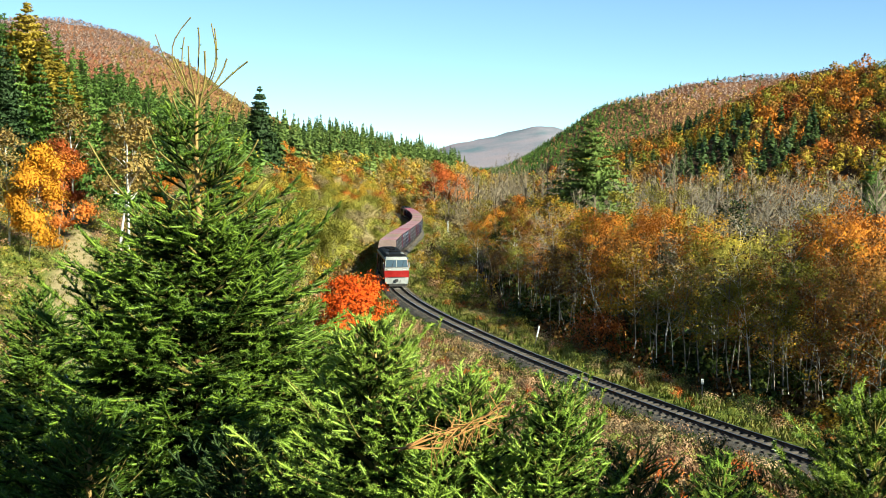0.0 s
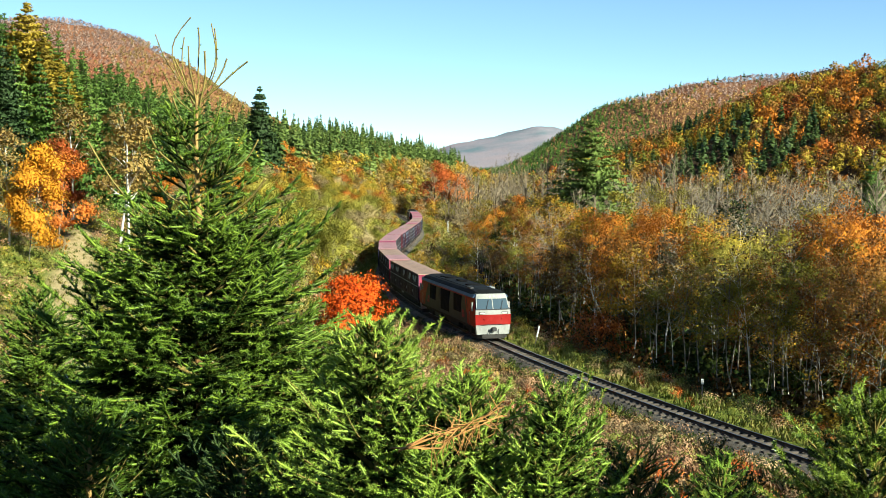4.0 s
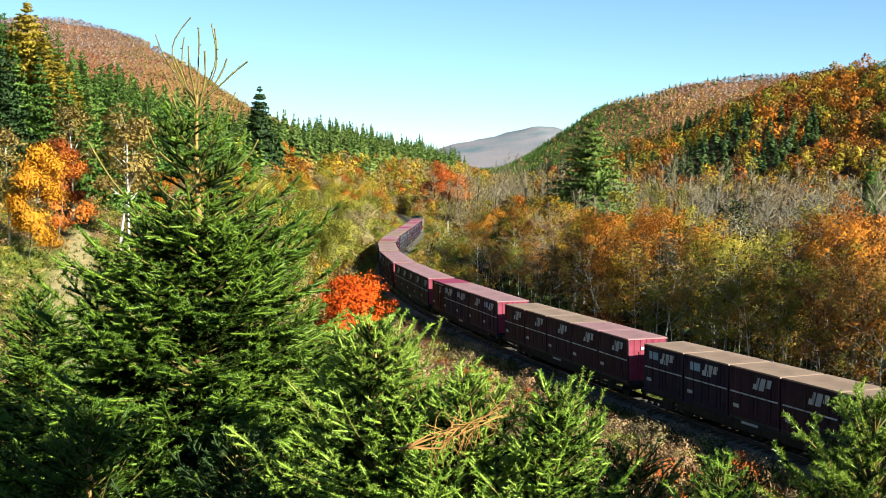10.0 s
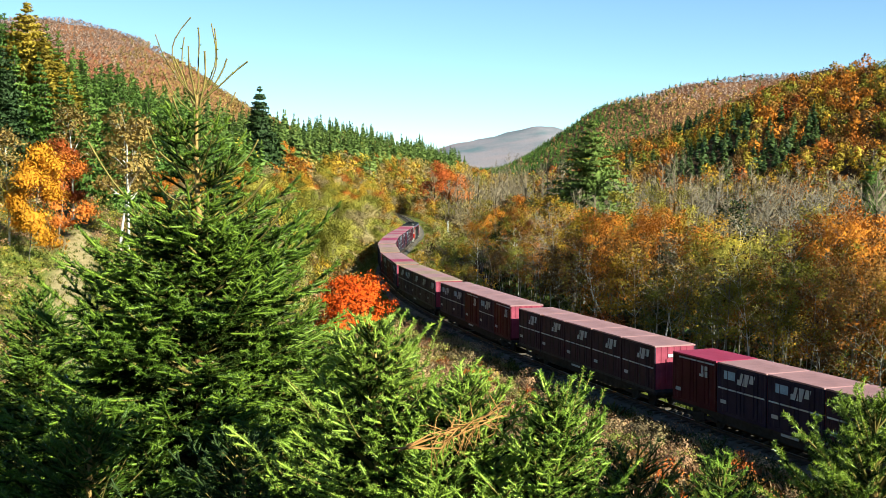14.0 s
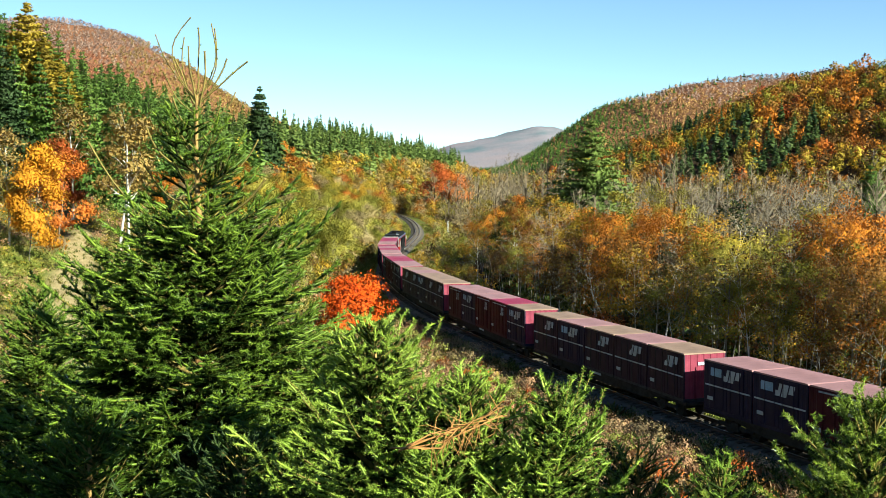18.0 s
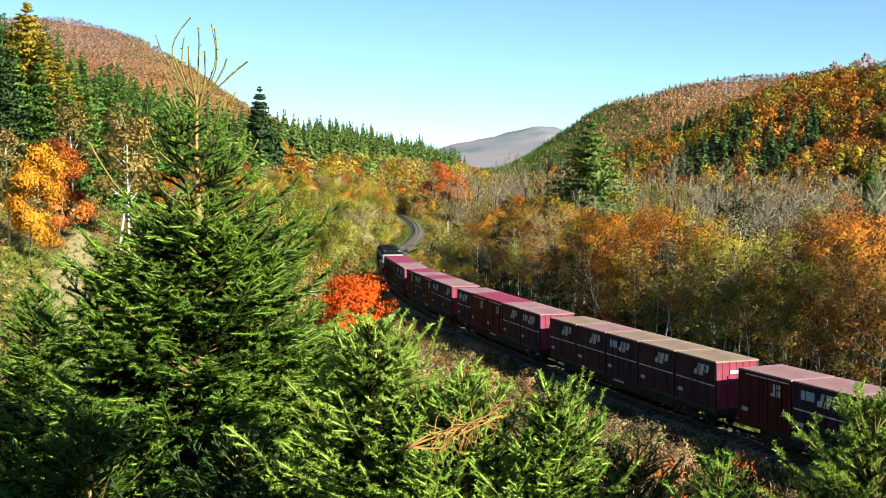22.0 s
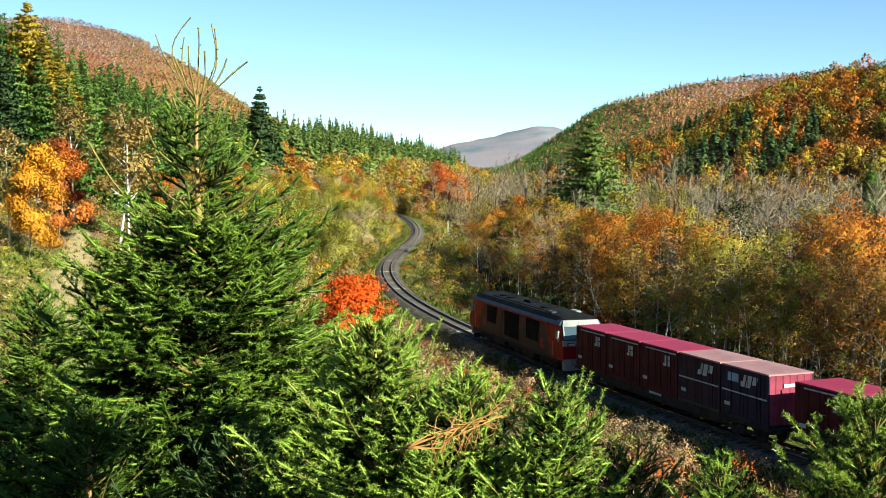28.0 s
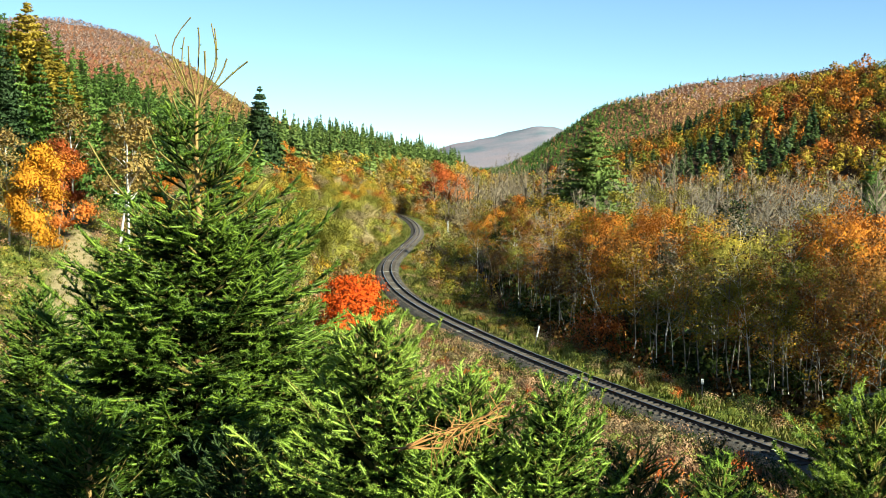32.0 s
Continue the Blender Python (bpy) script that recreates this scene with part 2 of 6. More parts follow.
def ridge(x, y, pts, width, power):
    """Height of a ridge along a line of (x, y, z)."""
    best, h = np.full(x.shape, 1e9), np.zeros(x.shape)
    for (x0, y0, z0), (x1, y1, z1) in zip(pts, pts[1:]):
        dx, dy = x1 - x0, y1 - y0
        t = np.clip(((x - x0) * dx + (y - y0) * dy) / (dx * dx + dy * dy), 0, 1)
        ex, ey = x - x0 - t * dx, y - y0 - t * dy
        d = np.hypot(ex, ey)
        z = z0 + t * (z1 - z0)
        near = d < best
        best, h = np.where(near, d, best), np.where(near, z, h)
    return h * np.clip(1 - best / width, 0, 1) ** power


def wave(x, y, f, k):
    return (np.sin(x * f + 1.3 * k) * np.cos(y * f * 0.83 + 2.1 * k) + 0.5 * np.sin(x * f * 2.3 + y * f * 1.7 + k) + 0.3 * np.cos(x * f * 4.1 - y * f * 3.7 + 2 * k)) / 1.8


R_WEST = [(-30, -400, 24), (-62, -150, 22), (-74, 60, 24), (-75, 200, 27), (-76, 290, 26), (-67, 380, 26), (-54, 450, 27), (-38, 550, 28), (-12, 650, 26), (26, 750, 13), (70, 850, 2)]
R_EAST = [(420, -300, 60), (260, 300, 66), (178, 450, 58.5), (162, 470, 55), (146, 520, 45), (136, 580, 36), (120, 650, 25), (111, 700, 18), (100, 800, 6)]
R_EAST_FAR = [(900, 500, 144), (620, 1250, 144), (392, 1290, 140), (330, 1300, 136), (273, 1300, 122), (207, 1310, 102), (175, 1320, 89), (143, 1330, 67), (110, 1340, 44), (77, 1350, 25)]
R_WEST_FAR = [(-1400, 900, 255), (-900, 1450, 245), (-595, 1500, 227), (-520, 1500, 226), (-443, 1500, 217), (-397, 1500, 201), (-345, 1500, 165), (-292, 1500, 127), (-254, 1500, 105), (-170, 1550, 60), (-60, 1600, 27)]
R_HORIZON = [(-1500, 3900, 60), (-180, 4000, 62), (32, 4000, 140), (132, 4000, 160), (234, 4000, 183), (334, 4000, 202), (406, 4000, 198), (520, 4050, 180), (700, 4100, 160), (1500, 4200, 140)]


# unseen ridge behind the camera, added to hold off skylight
R_SOUTH_SCREEN = [(-190, 20, 40), (-120, -110, 46), (-20, -150, 44), (60, -190, 30)]


def height(x, y):
    """The lie of the land."""
    x, y = np.asarray(x, float), np.asarray(y, float)
    q, rail = across(x, y)
    a = np.abs(q)
    ground = rail - 0.55 - 0.25 * smooth(2.4, 4.5, a) + 0.25 * wave(x, y, 0.21, 1) * smooth(3, 8, a)
    ground = ground - 2.0 * smooth(4.0, 11, q) * (1 - smooth(380, 520, y)) - 1.2 * smooth(14, 60, q) * (1 - smooth(380, 520, y))
    knoll = 11.3 * np.exp(-(((x + 3) / 22) ** 2 + ((y + 6) / 26) ** 2) ** 1.1)
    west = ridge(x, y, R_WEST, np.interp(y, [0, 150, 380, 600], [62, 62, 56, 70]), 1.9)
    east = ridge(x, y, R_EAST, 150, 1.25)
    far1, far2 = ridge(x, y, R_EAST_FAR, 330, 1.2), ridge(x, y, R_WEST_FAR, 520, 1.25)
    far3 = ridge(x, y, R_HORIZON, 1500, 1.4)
    south = ridge(x, y, R_SOUTH_SCREEN, 120, 1.4)
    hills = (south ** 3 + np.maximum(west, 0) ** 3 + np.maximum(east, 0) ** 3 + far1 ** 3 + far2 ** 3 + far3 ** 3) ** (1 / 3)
    roll = wave(x, y, 0.035, 2) * np.clip(hills * 0.06, 0, 3.0) + wave(x, y, 0.009, 3) * np.clip(hills * 0.06, 0, 9)
    return ground + (np.maximum(hills, knoll) + roll) * np.maximum(smooth(3.5, 16, a), np.maximum(smooth(440, 540, y), smooth(-260, -330, y)))


def gz(x, y):
    return float(height(np.array([x]), np.array([y]))[0])


# ---- the ground: one sheet from the camera's knoll to the horizon ----
ang = np.radians(np.concatenate([np.arange(-62, -27, 2.5), np.arange(-27, 27.01, 0.25), np.arange(29, 298, 3.0)]))
rad = np.concatenate([[0.0], 1.2 * 1.018 ** np.arange(0, 470)])
rad = rad[rad < 4990]
A, RR = np.meshgrid(ang, rad)
GX, GY = RR * np.sin(A), RR * np.cos(A)
GV = np.stack([GX, GY, height(GX, GY)], -1).reshape(-1, 3)
na, nr = len(ang), len(rad)
ii, jj = np.meshgrid(np.arange(nr - 1), np.arange(na), indexing="ij")
j2 = (jj + 1) % na
GF = np.stack([ii * na + jj, (ii + 1) * na + jj, (ii + 1) * na + j2, ii * na + j2], -1).reshape(-1, 4)[:, ::-1]


def ground_material():
    m, nt, b = nodes_of("meadow")
    big, mid, fine = noise_node(nt, 0.05, 5), noise_node(nt, 0.6, 6, 0.65), noise_node(nt, 7.0, 4, 0.7)
    c1 = ramp_node(nt, mid.outputs["Fac"], [(0.3, (0.06, 0.09, 0.015)), (0.5, (0.16, 0.19, 0.03)), (0.72, (0.34, 0.3, 0.07))]).outputs[0]
    c2 = ramp_node(nt, mid.outputs["Fac"], [(0.3, (0.09, 0.055, 0.03)), (0.7, (0.3, 0.2, 0.09))]).outputs[0]
    f = ramp_node(nt, big.outputs["Fac"], [(0.45, (0, 0, 0)), (0.62, (1, 1, 1))]).outputs[0]
    c = mix_node(nt, "MIX", f, c1, c2)
    # wood's floor: brown leaf litter, darkened further for shade under the trees
    shaded_litter = ramp_node(nt, mid.outputs["Fac"], [(0.3, (0.025, 0.018, 0.01)), (0.7, (0.085, 0.052, 0.026))]).outputs[0]
    # far hills: mauve bare woods, coloured paler and bluer for haze
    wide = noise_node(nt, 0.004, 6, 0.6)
    hazy_hills = ramp_node(nt, wide.outputs["Fac"], [(0.35, (0.15, 0.2, 0.23)), (0.5, (0.28, 0.26, 0.3)), (0.7, (0.36, 0.29, 0.31))]).outputs[0]
    soil = ramp_node(nt, mid.outputs["Fac"], [(0.3, (0.34, 0.26, 0.12)), (0.7, (0.52, 0.42, 0.23))]).outputs[0]
    copse = ramp_node(nt, noise_node(nt, 0.012, 6, 0.7).outputs["Fac"], [(0.35, (0.13, 0.07, 0.04)), (0.7, (0.3, 0.13, 0.07))]).outputs[0]
    for nm, col in (("wooded", shaded_litter), ("russet", copse), ("remote", hazy_hills), ("worn", soil)):
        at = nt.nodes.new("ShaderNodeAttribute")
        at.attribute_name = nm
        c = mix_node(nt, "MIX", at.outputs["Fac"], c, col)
    g = ramp_node(nt, fine.outputs["Fac"], [(0.3, (0.5, 0.5, 0.5)), (0.7, (1.1, 1.1, 1.1))]).outputs[0]
    nt.links.new(mix_node(nt, "MULTIPLY", 0.9, c, g), b.inputs["Base Color"])
    b.inputs["Roughness"].default_value = 0.95
    b.inputs["Specular IOR Level"].default_value = 0.1
    bp = nt.nodes.new("ShaderNodeBump")
    bp.inputs["Strength"].default_value, bp.inputs["Distance"].default_value = 0.8, 0.15
    nt.links.new(fine.outputs["Fac"], bp.inputs["Height"])
    nt.links.new(bp.outputs[0], b.inputs["Normal"])
    return m


GM = mesh_np("ground", GV, GF, True)
qq, _ = across(GV[:, 0], GV[:, 1])
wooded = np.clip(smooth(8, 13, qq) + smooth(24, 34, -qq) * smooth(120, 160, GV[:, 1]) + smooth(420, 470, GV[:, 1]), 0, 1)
PATH_LINE = ((-43, 136), (-41, 127), (-36, 108), (-31.5, 91), (-25, 72))
way = np.full(len(GV), 1e9)
for (x0, y0), (x1, y1) in zip(PATH_LINE, PATH_LINE[1:]):
    f = np.clip(((GV[:, 0] - x0) * (x1 - x0) + (GV[:, 1] - y0) * (y1 - y0)) / ((x1 - x0) ** 2 + (y1 - y0) ** 2), 0, 1)
    way = np.minimum(way, np.hypot(GV[:, 0] - x0 - f * (x1 - x0), GV[:, 1] - y0 - f * (y1 - y0)))
worn = 1 - smooth(1.0, 2.4, way)
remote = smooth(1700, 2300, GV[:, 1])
russet = smooth(820, 980, GV[:, 1])
for nm, val in (("wooded", wooded), ("russet", russet), ("remote", remote), ("worn", worn)):
    GM.attributes.new(nm, "FLOAT", "POINT").data.foreach_set("value", val.astype(np.float32))
ground = piece("ground", GM, ground_material())
tagged(ground, "grassy valley floor and hillsides under autumn woods", "ground", kind="structure")
# ---- the track ----
STONE = surface("ballast_stone", [(0.3, (0.05, 0.042, 0.034)), (0.55, (0.11, 0.094, 0.076)), (0.75, (0.19, 0.165, 0.13))], 0.8, 0.95, fine=16, bump=1.0, depth=0.06)
RAIL_RUST = surface("rail_rust", [(0.3, (0.045, 0.028, 0.02)), (0.7, (0.11, 0.07, 0.05))], 1.5, 0.75, 0.3, fine=30)
RAIL_TOP = surface("rail_top", [(0.3, (0.4, 0.4, 0.42)), (0.7, (0.62, 0.61, 0.6))], 3, 0.3, 0.9, fine=60, bump=0.05)
SLEEPER = surface("sleeper_wood", [(0.3, (0.06, 0.048, 0.04)), (0.7, (0.15, 0.125, 0.105))], 2, 0.9, fine=22, bump=0.6, depth=0.02, vary=0.5)
SLEEPER_PALE = surface("sleeper_pale", [(0.3, (0.26, 0.245, 0.22)), (0.7, (0.42, 0.39, 0.35))], 2, 0.9, fine=22, bump=0.4, depth=0.02, vary=0.2)


def sweep(profile, s0, s1, step, closed=True):
    """The profile, as (west, up) pairs, drawn along the line."""
    ss = np.arange(s0, s1 + step / 2, step)
    t, x, y, z = (np.interp(ss, LS, c) for c in (LT, LX, LY, LZ))
    n = len(profile)
    V = np.stack([np.stack([x - np.sin(t) * o, y + np.cos(t) * o, z + h], 1) for o, h in profile], 1).reshape(-1, 3)
    i, j = np.meshgrid(np.arange(len(ss) - 1), np.arange(n if closed else n - 1), indexing="ij")
    j2 = (j + 1) % n
    return V, np.stack([i * n + j, i * n + j2, (i + 1) * n + j2, (i + 1) * n + j], -1).reshape(-1, 4)


track = tagged(new("railway_track"), "single curving railway track on grey ballast with dark rails", "railway track", kind="structure")
V, F = sweep([(-2.0, -0.85), (-1.3, -0.27), (-0.62, -0.2), (-0.45, -0.25), (0.45, -0.25), (0.62, -0.2), (1.3, -0.27), (2.0, -0.85)], S_NEAR, S_FAR, 0.5, False)
rs = np.random.default_rng(3)
V = V + rs.normal(size=V.shape) * 0.022
piece("ballast", mesh_np("ballast", V, F), STONE, track, "grey crushed stone ballast shoulder")
for side in (-1, 1):
    c = 0.566 * side
    prof = [(c + o, h) for o, h in ((-0.065, -0.165), (0.065, -0.165), (0.065, -0.15), (0.012, -0.13), (0.012, -0.045), (0.034, -0.035), (0.034, -0.008), (-0.034, -0.008), (-0.034, -0.035), (-0.012, -0.045), (-0.012, -0.13), (-0.065, -0.15))]
    rail = piece("rail", mesh_np("rail", *sweep(prof, S_NEAR, S_FAR, 1.0)), RAIL_RUST, track, "rusty dark steel rail")
    top = [(c - 0.03, -0.007), (c - 0.026, 0.0), (c + 0.026, 0.0), (c + 0.03, -0.007)]
    piece("running_surface", mesh_np("running_surface", *sweep(top, S_NEAR, S_FAR, 1.0, False)), RAIL_TOP, rail, "bright worn railhead")


def sleeper_mesh(mat):
    me = bpy.data.meshes.new("sleeper")
    bm = box(-1.05, 1.05, -0.11, 0.11, -0.33, -0.165)
    bm.to_mesh(me)
    bm.free()
    me.materials.append(mat)
    return me


SL = (sleeper_mesh(SLEEPER), sleeper_mesh(SLEEPER_PALE))
rest = []
for i in range(620):
    s = 5 + i * 0.62
    t = float(np.interp(s, LS, LT))
    m = Matrix.Translation(line(s, rs.normal() * 0.02)) @ pose(0, 0, 0, 0, 0, math.degrees(t) - 90 + rs.normal() * 0.6)
    if i < 290:
        piece("sleeper", SL[1 if rs.random() < 0.06 else 0], None, track, m=m)
    else:
        rest.append(np.array([m @ v.co for v in SL[0].vertices]))
bf = np.array([list(p.vertices) for p in SL[0].polygons])
tagged(piece("sleepers", mesh_np("sleepers", np.concatenate(rest), np.concatenate([bf + 8 * k for k in range(len(rest))])), SLEEPER, track), kind="stuff")


# ---- the freight train ----
def paint(name, col, rough=0.45, wear=0.75, scale=1.2, metal=0.0):
    return surface(name, [(0.28, tuple(c * wear for c in col)), (0.5, col), (0.75, tuple(min(1, c * 1.12 + 0.01) for c in col))], scale, rough, metal, fine=25, bump=0.05, gloss=0.07)


# wall paints hold the sides' shade; the ends take a sunlit tone
WINE_SHADED = paint("container_wine_shaded", (0.023, 0.02, 0.046), 0.5)
PLUM_SHADED = paint("container_plum_shaded", (0.034, 0.02, 0.036), 0.5)
CRIMSON_SHADED = paint("container_crimson_shaded", (0.055, 0.011, 0.02), 0.5)
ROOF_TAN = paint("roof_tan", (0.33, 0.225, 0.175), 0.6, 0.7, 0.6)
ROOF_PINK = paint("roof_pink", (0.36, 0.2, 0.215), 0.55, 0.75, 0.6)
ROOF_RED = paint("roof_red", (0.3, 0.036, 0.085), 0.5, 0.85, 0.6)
END_RED_LIT = paint("end_red_lit", (0.25, 0.05, 0.085), 0.5)
# white marks, dimmed and blued to match the shaded sides
LETTER = paint("letter_white_shaded", (0.4, 0.45, 0.52), 0.5)
STEEL = paint("steel_dark", (0.05, 0.05, 0.055), 0.6, 0.6, 3)
UNDER = paint("underframe", (0.035, 0.033, 0.032), 0.8, 0.6, 3)
SIGN_BLUE = paint("panel_blue", (0.28, 0.42, 0.6), 0.45)
GREY = paint("loco_grey", (0.018, 0.0215, 0.029), 0.45)
LOCO_RED = paint("loco_red", (0.23, 0.012, 0.011), 0.45)
LOCO_WHITE = paint("loco_white", (0.29, 0.295, 0.29), 0.4, 0.8)
LOCO_ROOF = paint("loco_roof", (0.011, 0.0115, 0.012), 0.75, 0.7)
# blue-grey that puts the sky's reflection into the roof edge's colour
LOCO_SKY_EDGE = paint("loco_sky_edge", (0.05, 0.08, 0.14), 0.35)
GRILLE = paint("grille", (0.006, 0.006, 0.007), 0.9)
GLASS = glass("cab_glass", (0.05, 0.075, 0.1))
LAMP = paint("lamp_glass", (0.55, 0.55, 0.5), 0.1)
PINK_MARK = paint("mark_pink", (0.24, 0.03, 0.045), 0.5)

def ring_loft(sections):
    """Closed rings of corners, joined one to the next, the ends capped."""
    bm = bmesh.new()
    rings = [[bm.verts.new(p) for p in s] for s in sections]
    for a, b in zip(rings, rings[1:]):
        for k in range(len(a)):
            bm.faces.new((a[k], a[(k + 1) % len(a)], b[(k + 1) % len(b)], b[k]))
    bm.faces.new(rings[0][::-1])
    bm.faces.new(rings[-1])
    bmesh.ops.recalc_face_normals(bm, faces=bm.faces)
    return bm


CL, CW, CH = 3.66, 2.45, 2.5  # a twelve-foot container


def corrugated(length, height, depth, ribs):
    """A wall in the yz plane with upright ribs."""
    bm = bmesh.new()
    ys, xs = [-length / 2], [0.0]
    p = length / ribs
    for k in range(ribs):
        y = -length / 2 + p * k
        ys += [y + p * 0.3, y + p * 0.4, y + p * 0.8, y + p * 0.9]
        xs += [0.0, -depth, -depth, 0.0]
    ys.append(length / 2)
    xs.append(0.0)
    lo = [bm.verts.new((x, y, 0)) for x, y in zip(xs, ys)]
    hi = [bm.verts.new((x, y, height)) for x, y in zip(xs, ys)]
    for k in range(len(lo) - 1):
        bm.faces.new((lo[k], lo[k + 1], hi[k + 1], hi[k]))
    return bm


def logo_bars(kind):
    """The maker's sign as plain slanted bars."""
    bm = bmesh.new()

    def slab(y0, y1, z0, z1, lean=0.12):
        pts = [(y0 + lean * z0, z0), (y1 + lean * z0, z0), (y1 + lean * z1, z1), (y0 + lean * z1, z1)]
        a = [bm.verts.new((0.0, y, z)) for y, z in pts]
        b = [bm.verts.new((0.008, y, z)) for y, z in pts]
        bm.faces.new(b)
        for k in range(4):
            bm.faces.new((a[k], a[(k + 1) % 4], b[(k + 1) % 4], b[k]))
    k = 1.15 if kind == "wide" else 1.1
    if kind == "wide":
        slab(-0.58, -0.28, 0.0, 0.22, 0.3)
        slab(-0.44, -0.28, 0.225, 0.5, 0.3)
        slab(-0.2, 0.1, 0.0, 0.5, 0.3)
        slab(0.18, 0.46, 0.16, 0.5, 0.3)
    else:
        slab(-0.3, -0.05, 0.0, 0.12, 0)
        slab(-0.17, -0.05, 0.13, 0.5, 0)
        slab(0.02, 0.28, 0.3, 0.5, 0)
        slab(0.02, 0.28, 0.0, 0.26, 0)
    bmesh.ops.scale(bm, vec=(1, k, k), verts=bm.verts)
    return bm


def make_container(style, roof):
    """Standing on its base; its sides face east and west, its ends along the line."""
    wall = {"plum": PLUM_SHADED, "wine": WINE_SHADED, "crimson": CRIMSON_SHADED}[style]
    label = {"plum": "plum freight container darkened for shade, with white line and slanted white sign", "wine": "blue-plum steel freight container darkened for shade, with pale blue panel",
             "crimson": "crimson freight container darkened for shade, with small white sign and white top line"}[style]
    c = thing("freight_container", pose(0, 0, -60), label, "container", "containers on the train")
    w, l = CW / 2, CL / 2
    part("base_frame", box(-w, w, -l, l, 0.0, 0.14, 0.01), STEEL if style == "plum" else wall, c)
    for sx in (-1, 1):
        for sy in (-1, 1):
            part("corner_post", box(sx * w - 0.07 if sx > 0 else -w, w if sx > 0 else -w + 0.07, sy * l - 0.08 if sy > 0 else -l, l if sy > 0 else -l + 0.08, 0.14, CH - 0.1), wall, c)
    side = corrugated(CL - 0.16, CH - 0.24, 0.02, 9)
    me = bpy.data.meshes.new("side_wall")
    side.to_mesh(me)
    side.free()
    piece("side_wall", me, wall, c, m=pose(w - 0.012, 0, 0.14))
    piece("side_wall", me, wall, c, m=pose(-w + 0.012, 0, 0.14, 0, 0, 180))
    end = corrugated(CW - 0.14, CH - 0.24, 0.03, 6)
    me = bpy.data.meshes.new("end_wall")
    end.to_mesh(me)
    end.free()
    # ends: the wall paint in a lighter tone, as if in sun
    piece("end_wall", me, END_RED_LIT, c, m=pose(0, l - 0.012, 0.14, 0, 0, 90))
    piece("end_wall", me, END_RED_LIT, c, m=pose(0, -l + 0.012, 0.14, 0, 0, -90))
    for sy in (-1, 1):
        part("end_mark", box(-0.42, 0.42, sy * (l + 0.012) - 0.008, sy * (l + 0.012) + 0.008, CH - 0.66, CH - 0.5), LETTER, c, "white mark of plain bars")
        for x in (-0.5, 0.5):
            part("end_rib", box(x - 0.03, x + 0.03, sy * (l + 0.01) - 0.02, sy * (l + 0.01) + 0.02, 0.2, CH - 0.75), END_RED_LIT, c)
    pr = [(-l, CH - 0.1), (-l, CH - 0.045), (-l + 0.03, CH - 0.03)]
    for k in range(8):
        y = -l + 0.32 + k * (CL - 0.64) / 7
        pr += [(y - 0.12, CH - 0.03), (y - 0.09, CH - 0.027), (y + 0.09, CH - 0.027), (y + 0.12, CH - 0.03)]
    pr += [(l - 0.03, CH - 0.03), (l, CH - 0.045), (l, CH - 0.1)]
    bm = ring_loft([[(x, y, z) for y, z in pr] for x in (-w, w)])
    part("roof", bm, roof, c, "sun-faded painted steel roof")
    for sx in (-1, 1):
        x = sx * (w + 0.004)
        turn = 0 if sx > 0 else 180
        for y in (-0.62, 0.62):
            d = part("door", box(-0.012, 0.012, -0.6, 0.6, 0.2, CH - 0.16, 0.006), wall, c, m=pose(x, y, 0, 0, 0, turn))
            for k in (-0.35, 0.35):
                part("lock_bar", rod((0.03, k, 0.22), (0.03, k, CH - 0.2), 0.018, n=6), STEEL if style == "plum" else wall, d)
        if style == "crimson":
            part("top_line", box(-0.01, 0.01, -1.25, 1.7, CH - 0.26, CH - 0.19), LETTER, c, "white painted line", pose(x + sx * 0.012, 0, 0, 0, 0, turn))
            part("logo", logo_bars("small"), LETTER, c, "white sign of plain bars", pose(x + sx * 0.016, sx * 0.85, 1.55, 0, 0, turn))
        else:
            part("side_line", box(-0.01, 0.01, -1.72, 1.72, 1.24, 1.31), LETTER, c, "white painted line", pose(x + sx * 0.012, 0, 0, 0, 0, turn))
            part("logo", logo_bars("wide"), LETTER, c, "white sign of slanted plain bars", pose(x + sx * 0.016, sx * (0.35 if style == "wine" else 0.6), 1.62, 0, 0, turn))
            if style == "wine":
                part("panel", box(-0.01, 0.01, -0.42, 0.42, 1.75, 2.15), SIGN_BLUE, c, "pale blue panel", pose(x + sx * 0.014, -sx * 0.85, 0, 0, 0, turn))
        part("data_mark", box(-0.01, 0.01, -0.22, 0.22, 0.55, 0.72), LETTER, c, m=pose(x + sx * 0.014, -sx * 1.3, 0, 0, 0, turn))
    return c


